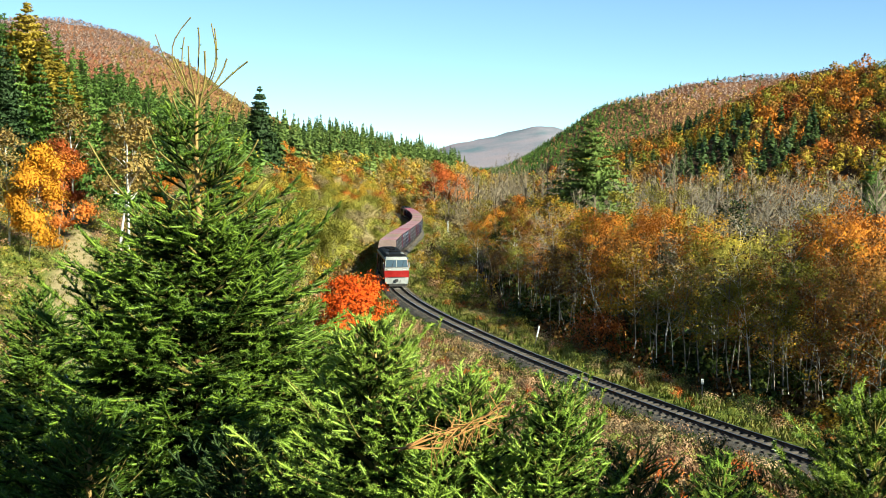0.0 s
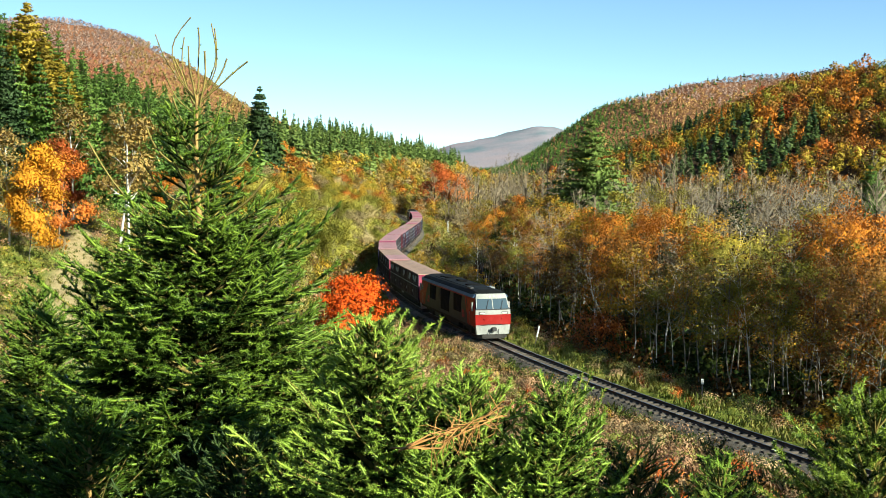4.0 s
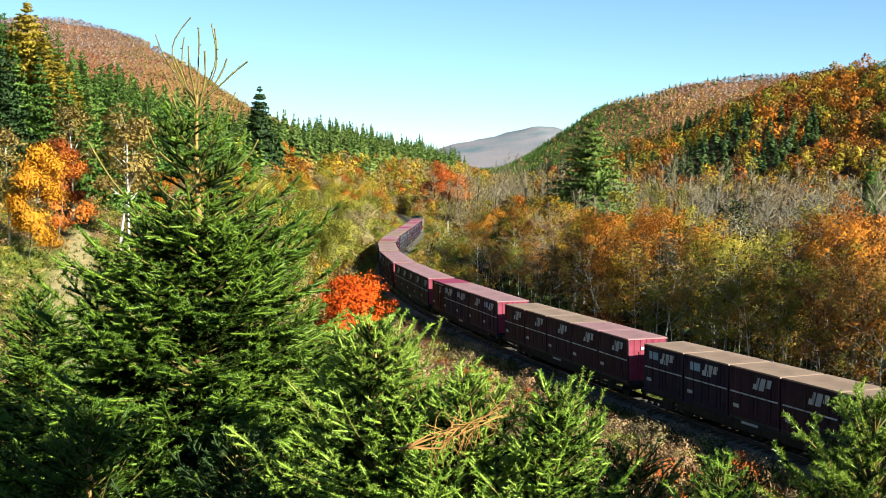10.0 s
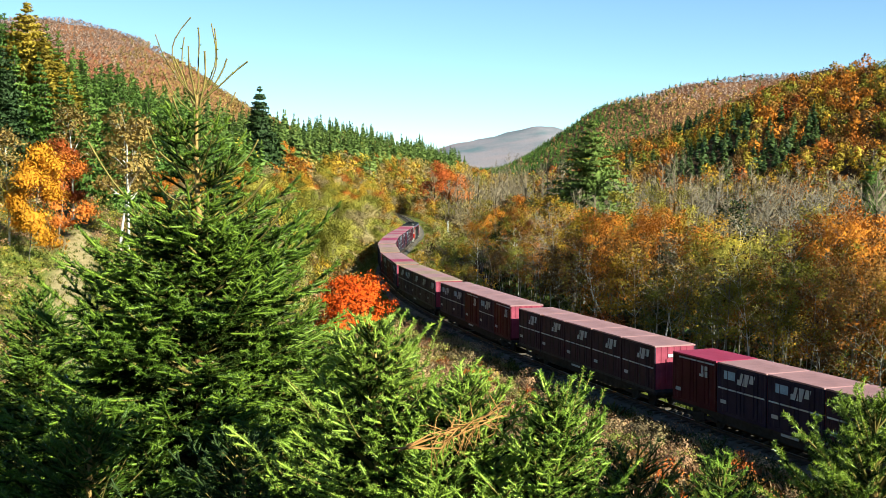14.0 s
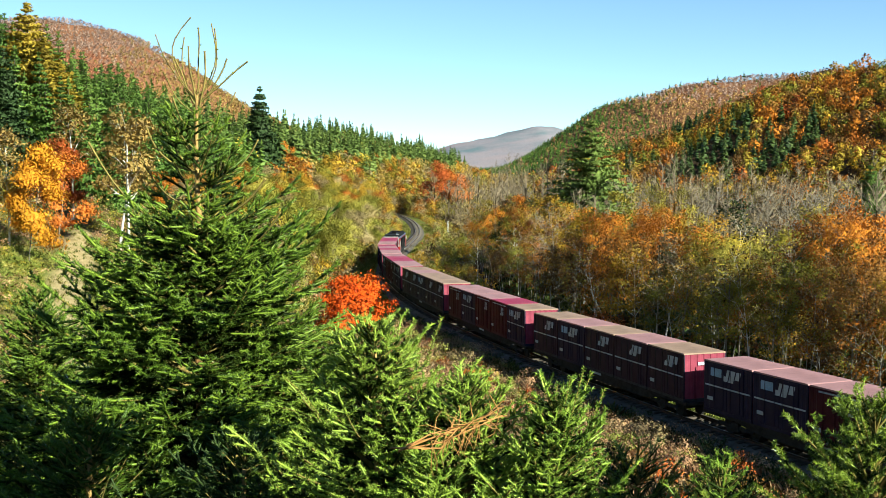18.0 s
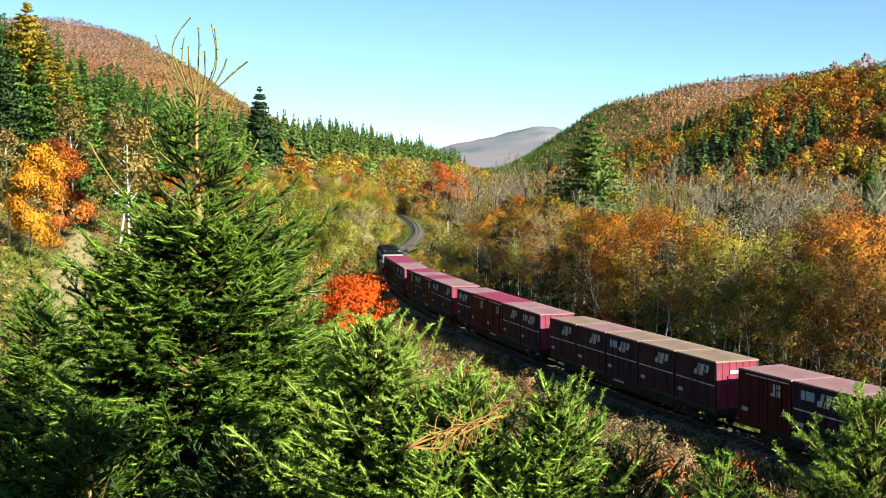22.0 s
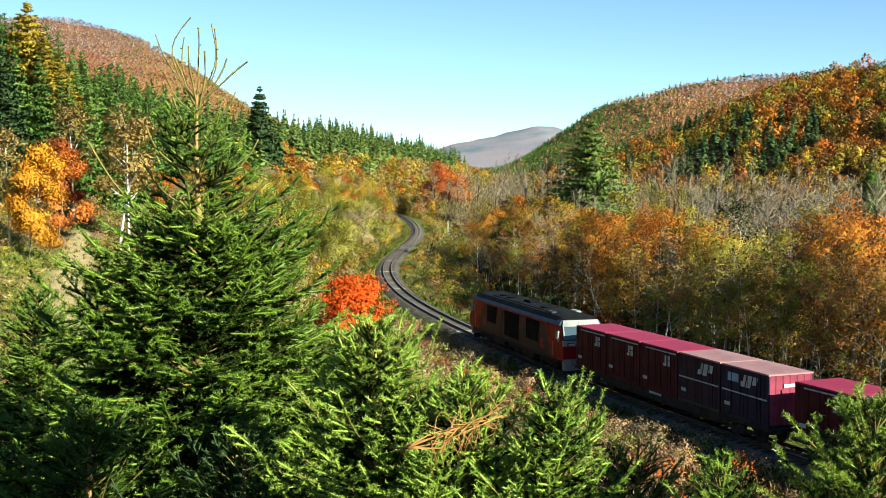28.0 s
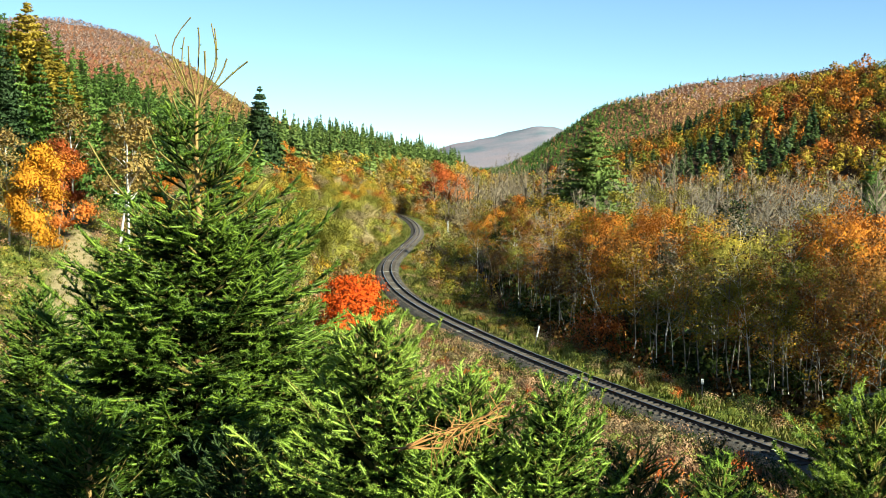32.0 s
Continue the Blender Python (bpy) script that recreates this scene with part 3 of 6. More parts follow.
def make_wagon():
    g = thing("flat_wagon", pose(0, 0, -80), "dark four-axle container flat wagon with steel underframe", "wagon", "wagons of the train")
    bm = box(-1.2, 1.2, -9.6, 9.6, 0.82, 0.98, 0.02)
    part("deck", bm, UNDER, g)
    for sx in (-1, 1):
        bm = bmesh.new()
        pr = [(-9.6, 0.82), (-7.2, 0.82), (-5.2, 0.5), (5.2, 0.5), (7.2, 0.82), (9.6, 0.82)]
        for x in (sx * 1.02, sx * 1.12):
            bm.faces.new([bm.verts.new((x, y, z)) for y, z in pr])
        bm.verts.ensure_lookup_table()
        for k in range(6):
            a, b = k, (k + 1) % 6
            bm.faces.new((bm.verts[a], bm.verts[b], bm.verts[b + 6], bm.verts[a + 6]))
        part("side_sill", bm, UNDER, g)
        part("data_plate", box(sx * 1.205, sx * 1.215, -0.9, 0.3, 0.84, 0.96), LETTER, g)
    for sy in (-1, 1):
        for sx in (-1, 1):
            bm = box(sx * 1.0 - 0.06, sx * 1.0 + 0.06, sy * 7.1 - 1.35, sy * 7.1 + 1.35, 0.42, 0.6, 0.03)
            box(sx * 1.0 - 0.09, sx * 1.0 + 0.09, sy * 7.1 - 0.3, sy * 7.1 + 0.3, 0.3, 0.75, 0.03, bm)
            part("bogie_frame", bm, UNDER, g)
            for k in (-0.95, 0.95):
                part("wheel", rod((sx * 0.5, sy * 7.1 + k, 0.43), (sx * 0.64, sy * 7.1 + k, 0.43), 0.43, n=20), STEEL, g)
        for k in (-0.95, 0.95):
            part("axle", rod((-0.5, sy * 7.1 + k, 0.43), (0.5, sy * 7.1 + k, 0.43), 0.08, n=8), STEEL, g)
        part("coupler", box(-0.14, 0.14, sy * 9.6 if sy > 0 else -10.2, 10.2 if sy > 0 else -9.6, 0.7, 0.95, 0.03), STEEL, g)
        part("handbrake_post", rod((-1.1, sy * 9.55, 0.98), (-1.1, sy * 9.55, 1.75), 0.025, n=6), LETTER, g)
    return g


def make_loco():
    """A six-axle diesel with a cab at each end, its body on three bogies."""
    g = thing("diesel_locomotive", pose(0, 0, -100), "red and grey diesel locomotive with white cab front, dark roof", "locomotive", "locomotives of the train")
    L, W = 9.35, 1.42
    # grey side body, tumbling in slightly towards the roof
    def sec(y, top=3.42):
        return [(-W, y, 1.05), (W, y, 1.05), (W, y, 2.3), (W - 0.07, y, top), (-W + 0.07, y, top), (-W, y, 2.3)]
    part("body", ring_loft([[(x, y + (e * -0.7 if z > 3 else 0.0 if z > 2 else e * 0.85), z) for x, y, z in sec(e * (L - 2.25))] for e in (-1, 1)]), GREY, g, "grey painted side body")
    part("cantrail", ring_loft([[(-W - 0.012, y, 3.36), (W + 0.012, y, 3.36), (W - 0.13, y, 3.62), (-W + 0.13, y, 3.62)] for y in (-L + 0.75, L - 0.75)]), LOCO_SKY_EDGE, g, "roof edge coloured blue-grey for its sky reflection")
    prof = [(-W + 0.08, 3.6), (W - 0.08, 3.6), (W - 0.35, 3.86), (0.55, 3.96), (-0.55, 3.96), (-W + 0.35, 3.86)]
    rf = ring_loft([[(x * 0.93, y0, 3.6 + (z - 3.6) * 0.4) for x, z in prof] if e else [(x, y0, z) for x, z in prof] for y0, e in ((-L + 0.75, 1), (-L + 1.5, 0), (L - 1.5, 0), (L - 0.75, 1))])
    roof = part("roof", rf, LOCO_ROOF, g, "dark grey roof")
    for sx in (-1, 1):
        part("red_line", box(sx * (W + 0.006) - 0.012, sx * (W + 0.006) + 0.012, -L + 2.6, L - 2.6, 3.24, 3.35, 0.004), LOCO_RED, g, "thin red line under the roof edge")
    for y in (-4.6, -3.1, 3.6):
        part("fan_ring", rod((0, y, 3.93), (0, y, 4.03), 0.62, n=20), GRILLE, roof)
    part("exhaust", box(-0.35, 0.35, -0.4, 0.9, 3.95, 4.1, 0.03), GRILLE, roof)
    for sx in (-1, 1):
        part("roof_duct", box(sx * 0.85 - 0.18, sx * 0.85 + 0.18, 5.4, 6.5, 3.8, 4.0, 0.04), LOCO_WHITE if sx < 0 else STEEL, roof)
        part("roof_walk", box(sx * 0.75 - 0.12, sx * 0.75 + 0.12, -5.5, 4.8, 3.86, 3.94, 0.01), LOCO_ROOF, roof)
    for e in (-1, 1):
        turn = pose(0, 0, 0, 0, 0, 0 if e > 0 else 180)
        # red cab flanks with a slanted rear edge
        y0, yc = L - 1.9, L
        part("cab_side", ring_loft([
            [(-W - 0.006, y0 - 0.05, 1.05), (W + 0.006, y0 - 0.05, 1.05), (W + 0.006, y0 - 0.8, 2.3), (W - 0.062, y0 - 1.45, 3.4), (-W + 0.062, y0 - 1.45, 3.4), (-W - 0.006, y0 - 0.8, 2.3)],
            [(-W + 0.02, yc - 0.2, 1.05), (W - 0.02, yc - 0.2, 1.05), (W - 0.02, yc - 0.22, 2.3), (W - 0.14, yc - 0.66, 3.4), (-W + 0.14, yc - 0.66, 3.4), (-W + 0.02, yc - 0.22, 2.3)]]), LOCO_RED, g, "red painted cab flank", turn)
        # the white front: skirt, red band, brow
        def face(z0, z1, ya, yb, w0, w1, mat, name, t=0.09, label=""):
            part(name, ring_loft([[(-w0, ya - t, z0), (w0, ya - t, z0), (w0, ya - 0.1, z0), (0.5, ya, z0), (-0.5, ya, z0), (-w0, ya - 0.1, z0)],
                                  [(-w1, yb - t, z1), (w1, yb - t, z1), (w1, yb - 0.1, z1), (0.5, yb, z1), (-0.5, yb, z1), (-w1, yb - 0.1, z1)]]), mat, g, label, turn)
        face(0.42, 1.2, yc + 0.02, yc + 0.06, W - 0.14, W - 0.04, LOCO_WHITE, "front_skirt", 0.5, "white painted front skirt")
        face(1.2, 2.05, yc + 0.064, yc + 0.064, W - 0.02, W, LOCO_RED, "front_band", 0.5, "bright red front band")
        face(2.05, 2.42, yc + 0.06, yc + 0.03, W - 0.02, W - 0.04, LOCO_WHITE, "front_panel", 0.5, "white front panel under the windscreen")
        face(2.42, 2.5, yc + 0.04, yc - 0.02, W - 0.03, W - 0.05, STEEL, "window_ledge", 0.5)
        face(3.3, 3.68, yc - 0.38, yc - 0.58, W - 0.14, W - 0.26, LOCO_WHITE, "front_brow", 0.5, "white brow with marker lights")
        face(2.5, 3.3, yc - 0.05, yc - 0.41, W - 0.1, W - 0.17, GLASS, "windscreen", 0.4, "dark reflecting windscreen")
        for x in (-W + 0.1, -0.035, W - 0.17):
            part("windscreen_pillar", ring_loft([[(x, yc - 0.14 + (0.11 if abs(x) < 0.5 else 0), 2.48), (x + 0.07, yc - 0.14 + (0.11 if abs(x) < 0.5 else 0), 2.48), (x + 0.07, yc - 0.2, 2.48), (x, yc - 0.2, 2.48)],
                                                 [(x * 0.95, yc - 0.5 + (0.11 if abs(x) < 0.5 else 0), 3.32), (x * 0.95 + 0.07, yc - 0.5 + (0.11 if abs(x) < 0.5 else 0), 3.32), (x * 0.95 + 0.07, yc - 0.56, 3.32), (x * 0.95, yc - 0.56, 3.32)]]), LOCO_WHITE, g, m=turn)
        for x in (-0.62, 0.55):
            part("wiper", rod((x, yc + 0.02, 2.5), (x - 0.25, yc - 0.3, 3.2), 0.018, n=6), STEEL, g, m=turn)
        for x in (-0.9, 0.9):
            part("headlight", box(x - 0.2, x + 0.2, yc - 0.06, yc + 0.075, 2.1, 2.24, 0.02), LAMP, g, "flat twin headlight", turn)
            part("lamp_housing", box(x - 0.25, x + 0.25, yc - 0.08, yc + 0.035, 2.07, 2.27, 0.015), STEEL, g, m=turn)
            part("tail_light", rod((x * 0.78, yc + 0.0, 1.72), (x * 0.78, yc + 0.1, 1.72), 0.07, n=10), LOCO_RED, g, m=turn)
            part("step_rail", rod((x * 1.1, yc + 0.11, 0.85), (x * 1.1, yc + 0.11, 1.1), 0.014, n=6), LOCO_WHITE, g, m=turn)
            part("air_hose", rod((x * 0.45, yc + 0.02, 0.85), (x * 0.4, yc + 0.2, 0.5), 0.03, n=6), STEEL, g, m=turn)
        for x in (-0.16, 0.16):
            part("brow_light", rod((x, yc - 0.52, 3.48), (x, yc - 0.43, 3.48), 0.075, n=12), LAMP, g, m=turn)
        part("hand_rail", rod((-1.1, yc + 0.15, 1.25), (1.1, yc + 0.15, 1.25), 0.02, n=6), STEEL, g, m=turn)
        part("coupler", box(-0.17, 0.17, yc, yc + 0.42, 0.72, 1.02, 0.04), STEEL, g, "black knuckle coupler", turn)
        part("snow_plough", ring_loft([[(-1.25, yc - 0.5, 0.12), (1.25, yc - 0.5, 0.12), (0.9, yc + 0.15, 0.12), (-0.9, yc + 0.15, 0.12)],
                                       [(-1.25, yc - 0.5, 0.45), (1.25, yc - 0.5, 0.45), (0.9, yc + 0.02, 0.45), (-0.9, yc + 0.02, 0.45)]]), UNDER, g, m=turn)
        for sx in (-1, 1):
            part("cab_window", box(sx * (W - 0.03) - 0.02, sx * (W - 0.03) + 0.02, L - 1.35, L - 0.85, 2.4, 2.98, 0.01), GLASS, g, m=turn)
            part("cab_door", box(sx * W - 0.012, sx * W + 0.012, L - 2.35, L - 1.7, 1.15, 2.3, 0.01), LOCO_RED, g, m=turn)
            part("mirror", box(sx * (W + 0.06) - 0.06, sx * (W + 0.06) + 0.06, L - 0.72, L - 0.66, 2.3, 3.0, 0.01), LOCO_WHITE, g, m=turn)
            part("grab_rail", rod((sx * (W + 0.05), L - 1.6, 1.2), (sx * (W + 0.05), L - 1.6, 2.2), 0.018, n=6), LOCO_WHITE, g, m=turn)
            for z in (1.46, 1.8):
                for q in range(4 if z < 1.7 else 3):
                    part("brand_block", box(sx * (W + 0.002) - 0.008, sx * (W + 0.002) + 0.008, L - 3.9 + 0.19 * q, L - 3.74 + 0.19 * q, z, z + 0.28), PINK_MARK, g, "red sign of plain bars", turn)
    for sx in (-1, 1):
        for y, l, z0, z1 in ((-4.2, 2.0, 1.9, 3.2), (0.0, 2.9, 1.35, 3.2), (4.0, 2.3, 1.75, 3.2)):
            gr = part("grille", box(sx * (W - 0.03) - 0.035, sx * (W - 0.03) + 0.035, y - l / 2, y + l / 2, z0, z1, 0.01), GRILLE, g, "black louvred air intake")
            for k in range(7):
                z = z0 + (k + 0.5) * (z1 - z0) / 7
                part("louvre", box(sx * (W + 0.008) - 0.012, sx * (W + 0.008) + 0.012, y - l / 2 + 0.06, y + l / 2 - 0.06, z - 0.03, z + 0.03), GRILLE, gr)
        part("door_strip", box(sx * W - 0.015, sx * W + 0.015, -2.55, -1.95, 1.2, 3.1, 0.01), GREY, g)
        part("side_skirt", box(sx * (W - 0.05) - 0.03, sx * (W - 0.05) + 0.03, -L + 0.9, L - 0.9, 0.86, 1.06, 0.01), UNDER, g)
    part("fuel_tank", box(-1.25, 1.25, 1.5, 4.0, 0.35, 1.0, 0.08), UNDER, g)
    part("battery_box", box(-1.25, 1.25, -4.2, -1.8, 0.4, 1.0, 0.06), GREY, g)
    part("underframe", box(-1.2, 1.2, -L + 0.4, L - 0.4, 0.85, 1.08), UNDER, g)
    for y in (-6.2, 0.0, 6.2):
        for sx in (-1, 1):
            bm = box(sx * 1.02 - 0.07, sx * 1.02 + 0.07, y - 1.6, y + 1.6, 0.42, 0.72, 0.04)
            for k in (-1.05, 1.05):
                box(sx * 1.1 - 0.09, sx * 1.1 + 0.09, y + k - 0.2, y + k + 0.2, 0.3, 0.62, 0.04, bm)
            part("bogie_frame", bm, UNDER, g)
            for k in (-1.05, 1.05):
                part("wheel", rod((sx * 0.5, y + k, 0.43), (sx * 0.64, y + k, 0.43), 0.43, n=20), STEEL, g)
    for me in {o.data for o in g.children_recursive}:
        me.transform(Matrix.Diagonal((1, 1, 0.945, 1)))
    return g


ROOFS = {"T": ROOF_TAN, "P": ROOF_PINK, "C": ROOF_RED}
# each wagon's containers from its front to its rear: a plain plum, b with a pale panel, c crimson; roof tan, pink or red
ORDER = ("bT aT aT bT bT", "aP aP aT aT aT", "bP aP bP bP cC", "aP aP aP aP aP", "cP bP cP bP bP", "aT aP aT bP aT", "bT cC cP bP cP", "aT aT bT aP aT", "bP aP cC cC bP", "aP bP cC bP cC", "bP aP cC cC cC")
loco = make_loco()
wagon = make_wagon()
STYLES = {"a": "plum", "b": "wine", "c": "crimson"}
BOX = {key: make_container(STYLES[key[0]], ROOFS[key[1]]) for key in ("aT", "aP", "bT", "bP", "cC", "cP")}
TRAIN = []  # (thing, metres behind the first wagon's front, metres above the rails, place along its own carrier)
HIDE = pose(0, 0, -60)
TRAIN.append((loco, -10.75, 0.0, 0.0, 6.2))
used = set()
for w, kinds in enumerate(ORDER):
    mid = -0.78 + 10.2 + w * 20.4
    ob = wagon if w == 0 else copy_thing(wagon, HIDE)
    TRAIN.append((ob, mid, 0.0, 0.0, 7.1))
    for c, key in enumerate(kinds.split()):
        ob = BOX[key] if key not in used else copy_thing(BOX[key], HIDE)
        used.add(key)
        TRAIN.append((ob, mid, 0.985, 7.54 - c * 3.77, 7.1))
TRAIN.append((copy_thing(loco, HIDE), -0.78 + 11 * 20.4 + 0.1 + 9.75, 0.0, 0.0, 6.2))
assert len(used) == len(BOX)


def run(t):
    """Where the first container's front edge is on the line."""
    return 112.9 - 10.95 * t + 0.0018 * t * t


def motions():
    times = [k * 0.8 for k in range(41)]
    for ob, back, up, along, half in TRAIN:
        rows = []
        for t in times:
            s = run(t) + back
            a, b = line(s - half), line(s + half)
            d = (a - b).normalized()
            m = Matrix.Translation((a + b) / 2) @ d.to_track_quat("Y", "Z").to_matrix().to_4x4() @ Matrix.Translation((0, along, up))
            rows.append((t, m))
        walk(ob, rows)


# ---- plants: how they grow ----
def unit(v):
    return v / (np.linalg.norm(v) + 1e-9)


def grow_broadleaf(seed, h, r, limbs=11, subs=4, twigs=3, low=0.35, leaves=1500, leaf=0.17, spread=0.45, stems=1, thick=1.0):
    """A tree with tapered trunk, limbs and twigs; leaves gather round the twigs. Gives the wood's and the leaves' meshes."""
    g = np.random.default_rng(seed)
    seg, tips = [], []

    def limb(p, d, length, r0, n, curl, wob=0.16):
        pts = []
        for k in range(n):
            d = unit(d + g.normal(size=3) * wob + np.array([0, 0, curl]))
            q = p + d * length / n
            a, b = r0 * (1 - k / n * 0.75), r0 * (1 - (k + 1) / n * 0.75)
            seg.append((*p, *q, a, b))
            p = q
            pts.append((p, d, b))
        return pts

    for st in range(stems):
        off = np.array([0.0, 0.0, -0.3]) if stems > 1 else np.array([0, 0, -0.4])
        tr = limb(off, unit(np.array([g.normal(), g.normal(), 0]) * (0.07 if stems == 1 else 0.3) + np.array([0, 0, 1.0])), h * 0.9, (h * 0.0065 + 0.02) * thick, 9, 0.1, 0.07)
        for k in range(limbs):
            f = low + (0.97 - low) * (k + g.random()) / limbs
            p, d, rr = tr[min(8, int(f * 9))]
            az = k * 2.4 + g.random()
            up = 0.25 + 0.9 * f
            shape = math.sin(math.pi * min(1, (f - low) / (1.05 - low) * 0.72 + 0.28)) ** 0.7
            lb = limb(p, unit(np.array([math.cos(az), math.sin(az), up])), r * shape * g.uniform(0.75, 1.15), max(0.018, rr * 0.55), 4, 0.06)
            for _ in range(subs):
                p2, d2, r2 = lb[g.integers(1, 4)]
                sb = limb(p2, unit(d2 + g.normal(size=3) * 0.6), r * 0.42 * g.uniform(0.6, 1.1), max(0.012, r2 * 0.6), 3, 0.05)
                for _ in range(twigs):
                    p3, d3, r3 = sb[g.integers(0, 3)]
                    tw = limb(p3, unit(d3 + g.normal(size=3) * 0.7), r * 0.2 * g.uniform(0.6, 1.2), max(0.008, r3 * 0.6), 2, 0.03)
                    tips.append(tw[-1][0])
                tips.append(sb[-1][0])
    V, F = tubes(seg, 3)
    wood = mesh_np("wood", V, F, True)
    if not leaves:
        return wood, None
    T = np.array(tips)
    keep = T[g.random(len(T)) < 0.85]
    off = g.normal(size=(leaves, 3))
    P = keep[g.integers(0, len(keep), leaves)] + off * np.array([spread, spread, spread * 0.55])
    mid = np.array([0, 0, h * (0.35 + 0.4 * low)])
    N = normed(P - mid) + normed(off) * 0.55 + np.array([0, 0, 0.3])
    V, F, N = blades(P, leaf, g, N)
    return wood, mesh_np("leaves", V, F, N=N)


def grow_conifer(seed, h, r, whorls=17, per=7, blade=6, droop=0.25, bare=0.06, wide=1.0):
    """A full-grown fir or spruce: trunk, and layered drooping sprays."""
    g = np.random.default_rng(seed)
    V, F = tubes([(0, 0, -0.5, 0, 0, h * 0.5, h * 0.012 + 0.05, h * 0.008 + 0.02), (0, 0, h * 0.5, 0, 0, h, h * 0.008 + 0.02, 0.02)], 6)
    trunk = mesh_np("wood", V, F, True)
    P, U, Wd = [], [], []
    for k in range(whorls):
        f = bare + (1 - bare) * (k + 0.5 + g.normal() * 0.25) / whorls
        if f > 0.995:
            continue
        rad_ = r * (1 - f) ** 0.85 * g.uniform(0.85, 1.12) + 0.12
        for j in range(per):
            az = g.random() * 6.283
            d = np.array([math.cos(az), math.sin(az), 0.25 * f - droop * (1 - f) + g.normal() * 0.1])
            side = np.array([-math.sin(az), math.cos(az), 0])
            ln = rad_ * g.uniform(0.7, 1.15)
            for b in range(blade):
                s = (b + 0.6) / blade
                w = ((1 - s * 0.75) * ln * 0.22 + 0.08) * wide
                P.append(np.array([0, 0, f * h]) + d * ln * s + side * g.normal() * w * 0.6 + np.array([0, 0, -0.35 * droop * ln * s * s + g.normal() * 0.06]))
                U.append(unit(d + side * g.normal() * 0.6 + np.array([0, 0, -0.15])) * (ln * 1.02 / blade + 0.1))
                Wd.append((side + np.array([0, 0, g.normal() * 0.8])) * w * 0.8 * min(1.0, (15 if blade > 30 else 8.5) / blade))
    for k in range(5):
        P.append(np.array([0, 0, h * (0.94 + 0.014 * k)]))
        U.append(np.array([g.normal() * 0.1, g.normal() * 0.1, 0.35]))
        Wd.append(g.normal(size=3) * 0.09)
    P, U, Wd = np.array(P), np.array(U), np.array(Wd)
    N = normed(P * np.array([1, 1, 0])) + np.array([0, 0, 0.55]) + g.normal(size=P.shape) * 0.25
    V, F, N = quads(P, U, Wd, N)
    return trunk, mesh_np("sprays", V, F, N=N)


def plant(name, meshes, x, y, leaf_mat, wood_mat, label, category, group="", scale=1.0, turn=0.0, tilt=0.0, z=None, crown="crown", wood="trunk"):
    """One plant, a thing of two parts, standing on the ground."""
    e = thing(name, pose(x, y, gz(x, y) - 0.05 if z is None else z, tilt, tilt * 0.5, turn) @ Matrix.Scale(scale, 4), label, category, group)
    for me, nm, mat in ((meshes[0], wood, wood_mat), (meshes[1], crown, leaf_mat)):
        if me:
            if not me.materials:
                me.materials.append(mat)
            ob = new(nm, me)
            ob.parent = e
            ob.material_slots[0].link = "OBJECT"
            ob.material_slots[0].material = mat
    return e


def tall(meshes):
    return max(v.co.z for v in meshes[0].vertices)


def scatter(rng, n, x0, x1, y0, y1, gap, test):
    """Places at random in a field, no two nearer than the gap, where the test holds."""
    X, Y = rng.uniform(x0, x1, n), rng.uniform(y0, y1, n)
    ok = test(X, Y)
    got, cell = [], {}
    for x, y in zip(X[ok].tolist(), Y[ok].tolist()):
        c = (int(x // gap), int(y // gap))
        if any((x - a) ** 2 + (y - b) ** 2 < gap * gap for i in (-1, 0, 1) for j in (-1, 0, 1) for a, b in cell.get((c[0] + i, c[1] + j), ())):
            continue
        cell.setdefault(c, []).append((x, y))
        got.append((x, y))
    return got


def merged(name, templates, places, rng, mat, label, lo=0.8, hi=1.2, category="trees", sink=0.0):
    """Plants past counting as one mesh: each place takes one of the templates, turned and scaled, with a tone of its own."""
    V, F, N, T, base = [], [], [], [], 0
    P = np.array(places)
    Z = height(P[:, 0], P[:, 1]) - sink
    pick = rng.integers(0, len(templates), len(P))
    for k, (tv, tf, tn) in enumerate(templates):
        idx = np.where(pick == k)[0]
        if not len(idx):
            continue
        a, s = rng.uniform(0, 6.283, len(idx)), rng.uniform(lo, hi, len(idx))
        ca, sa = np.cos(a)[:, None], np.sin(a)[:, None]
        X = (tv[None, :, 0] * ca - tv[None, :, 1] * sa) * s[:, None] + P[idx, 0][:, None]
        Y = (tv[None, :, 0] * sa + tv[None, :, 1] * ca) * s[:, None] + P[idx, 1][:, None]
        ZZ = tv[None, :, 2] * s[:, None] + Z[idx][:, None]
        V.append(np.stack([X, Y, ZZ], -1).reshape(-1, 3))
        N.append(np.stack([tn[None, :, 0] * ca - tn[None, :, 1] * sa, tn[None, :, 0] * sa + tn[None, :, 1] * ca, np.broadcast_to(tn[None, :, 2], X.shape)], -1).reshape(-1, 3))
        T.append(np.repeat(rng.random(len(idx)), len(tv)))
        F.append((tf[None] + (np.arange(len(idx)) * len(tv))[:, None, None]).reshape(-1, 4) + base)
        base += len(idx) * len(tv)
    ob = piece(name, mesh_np(name, np.concatenate(V), np.concatenate(F), False, np.concatenate(N), np.concatenate(T)), mat)
    return tagged(ob, label, category, kind="stuff")


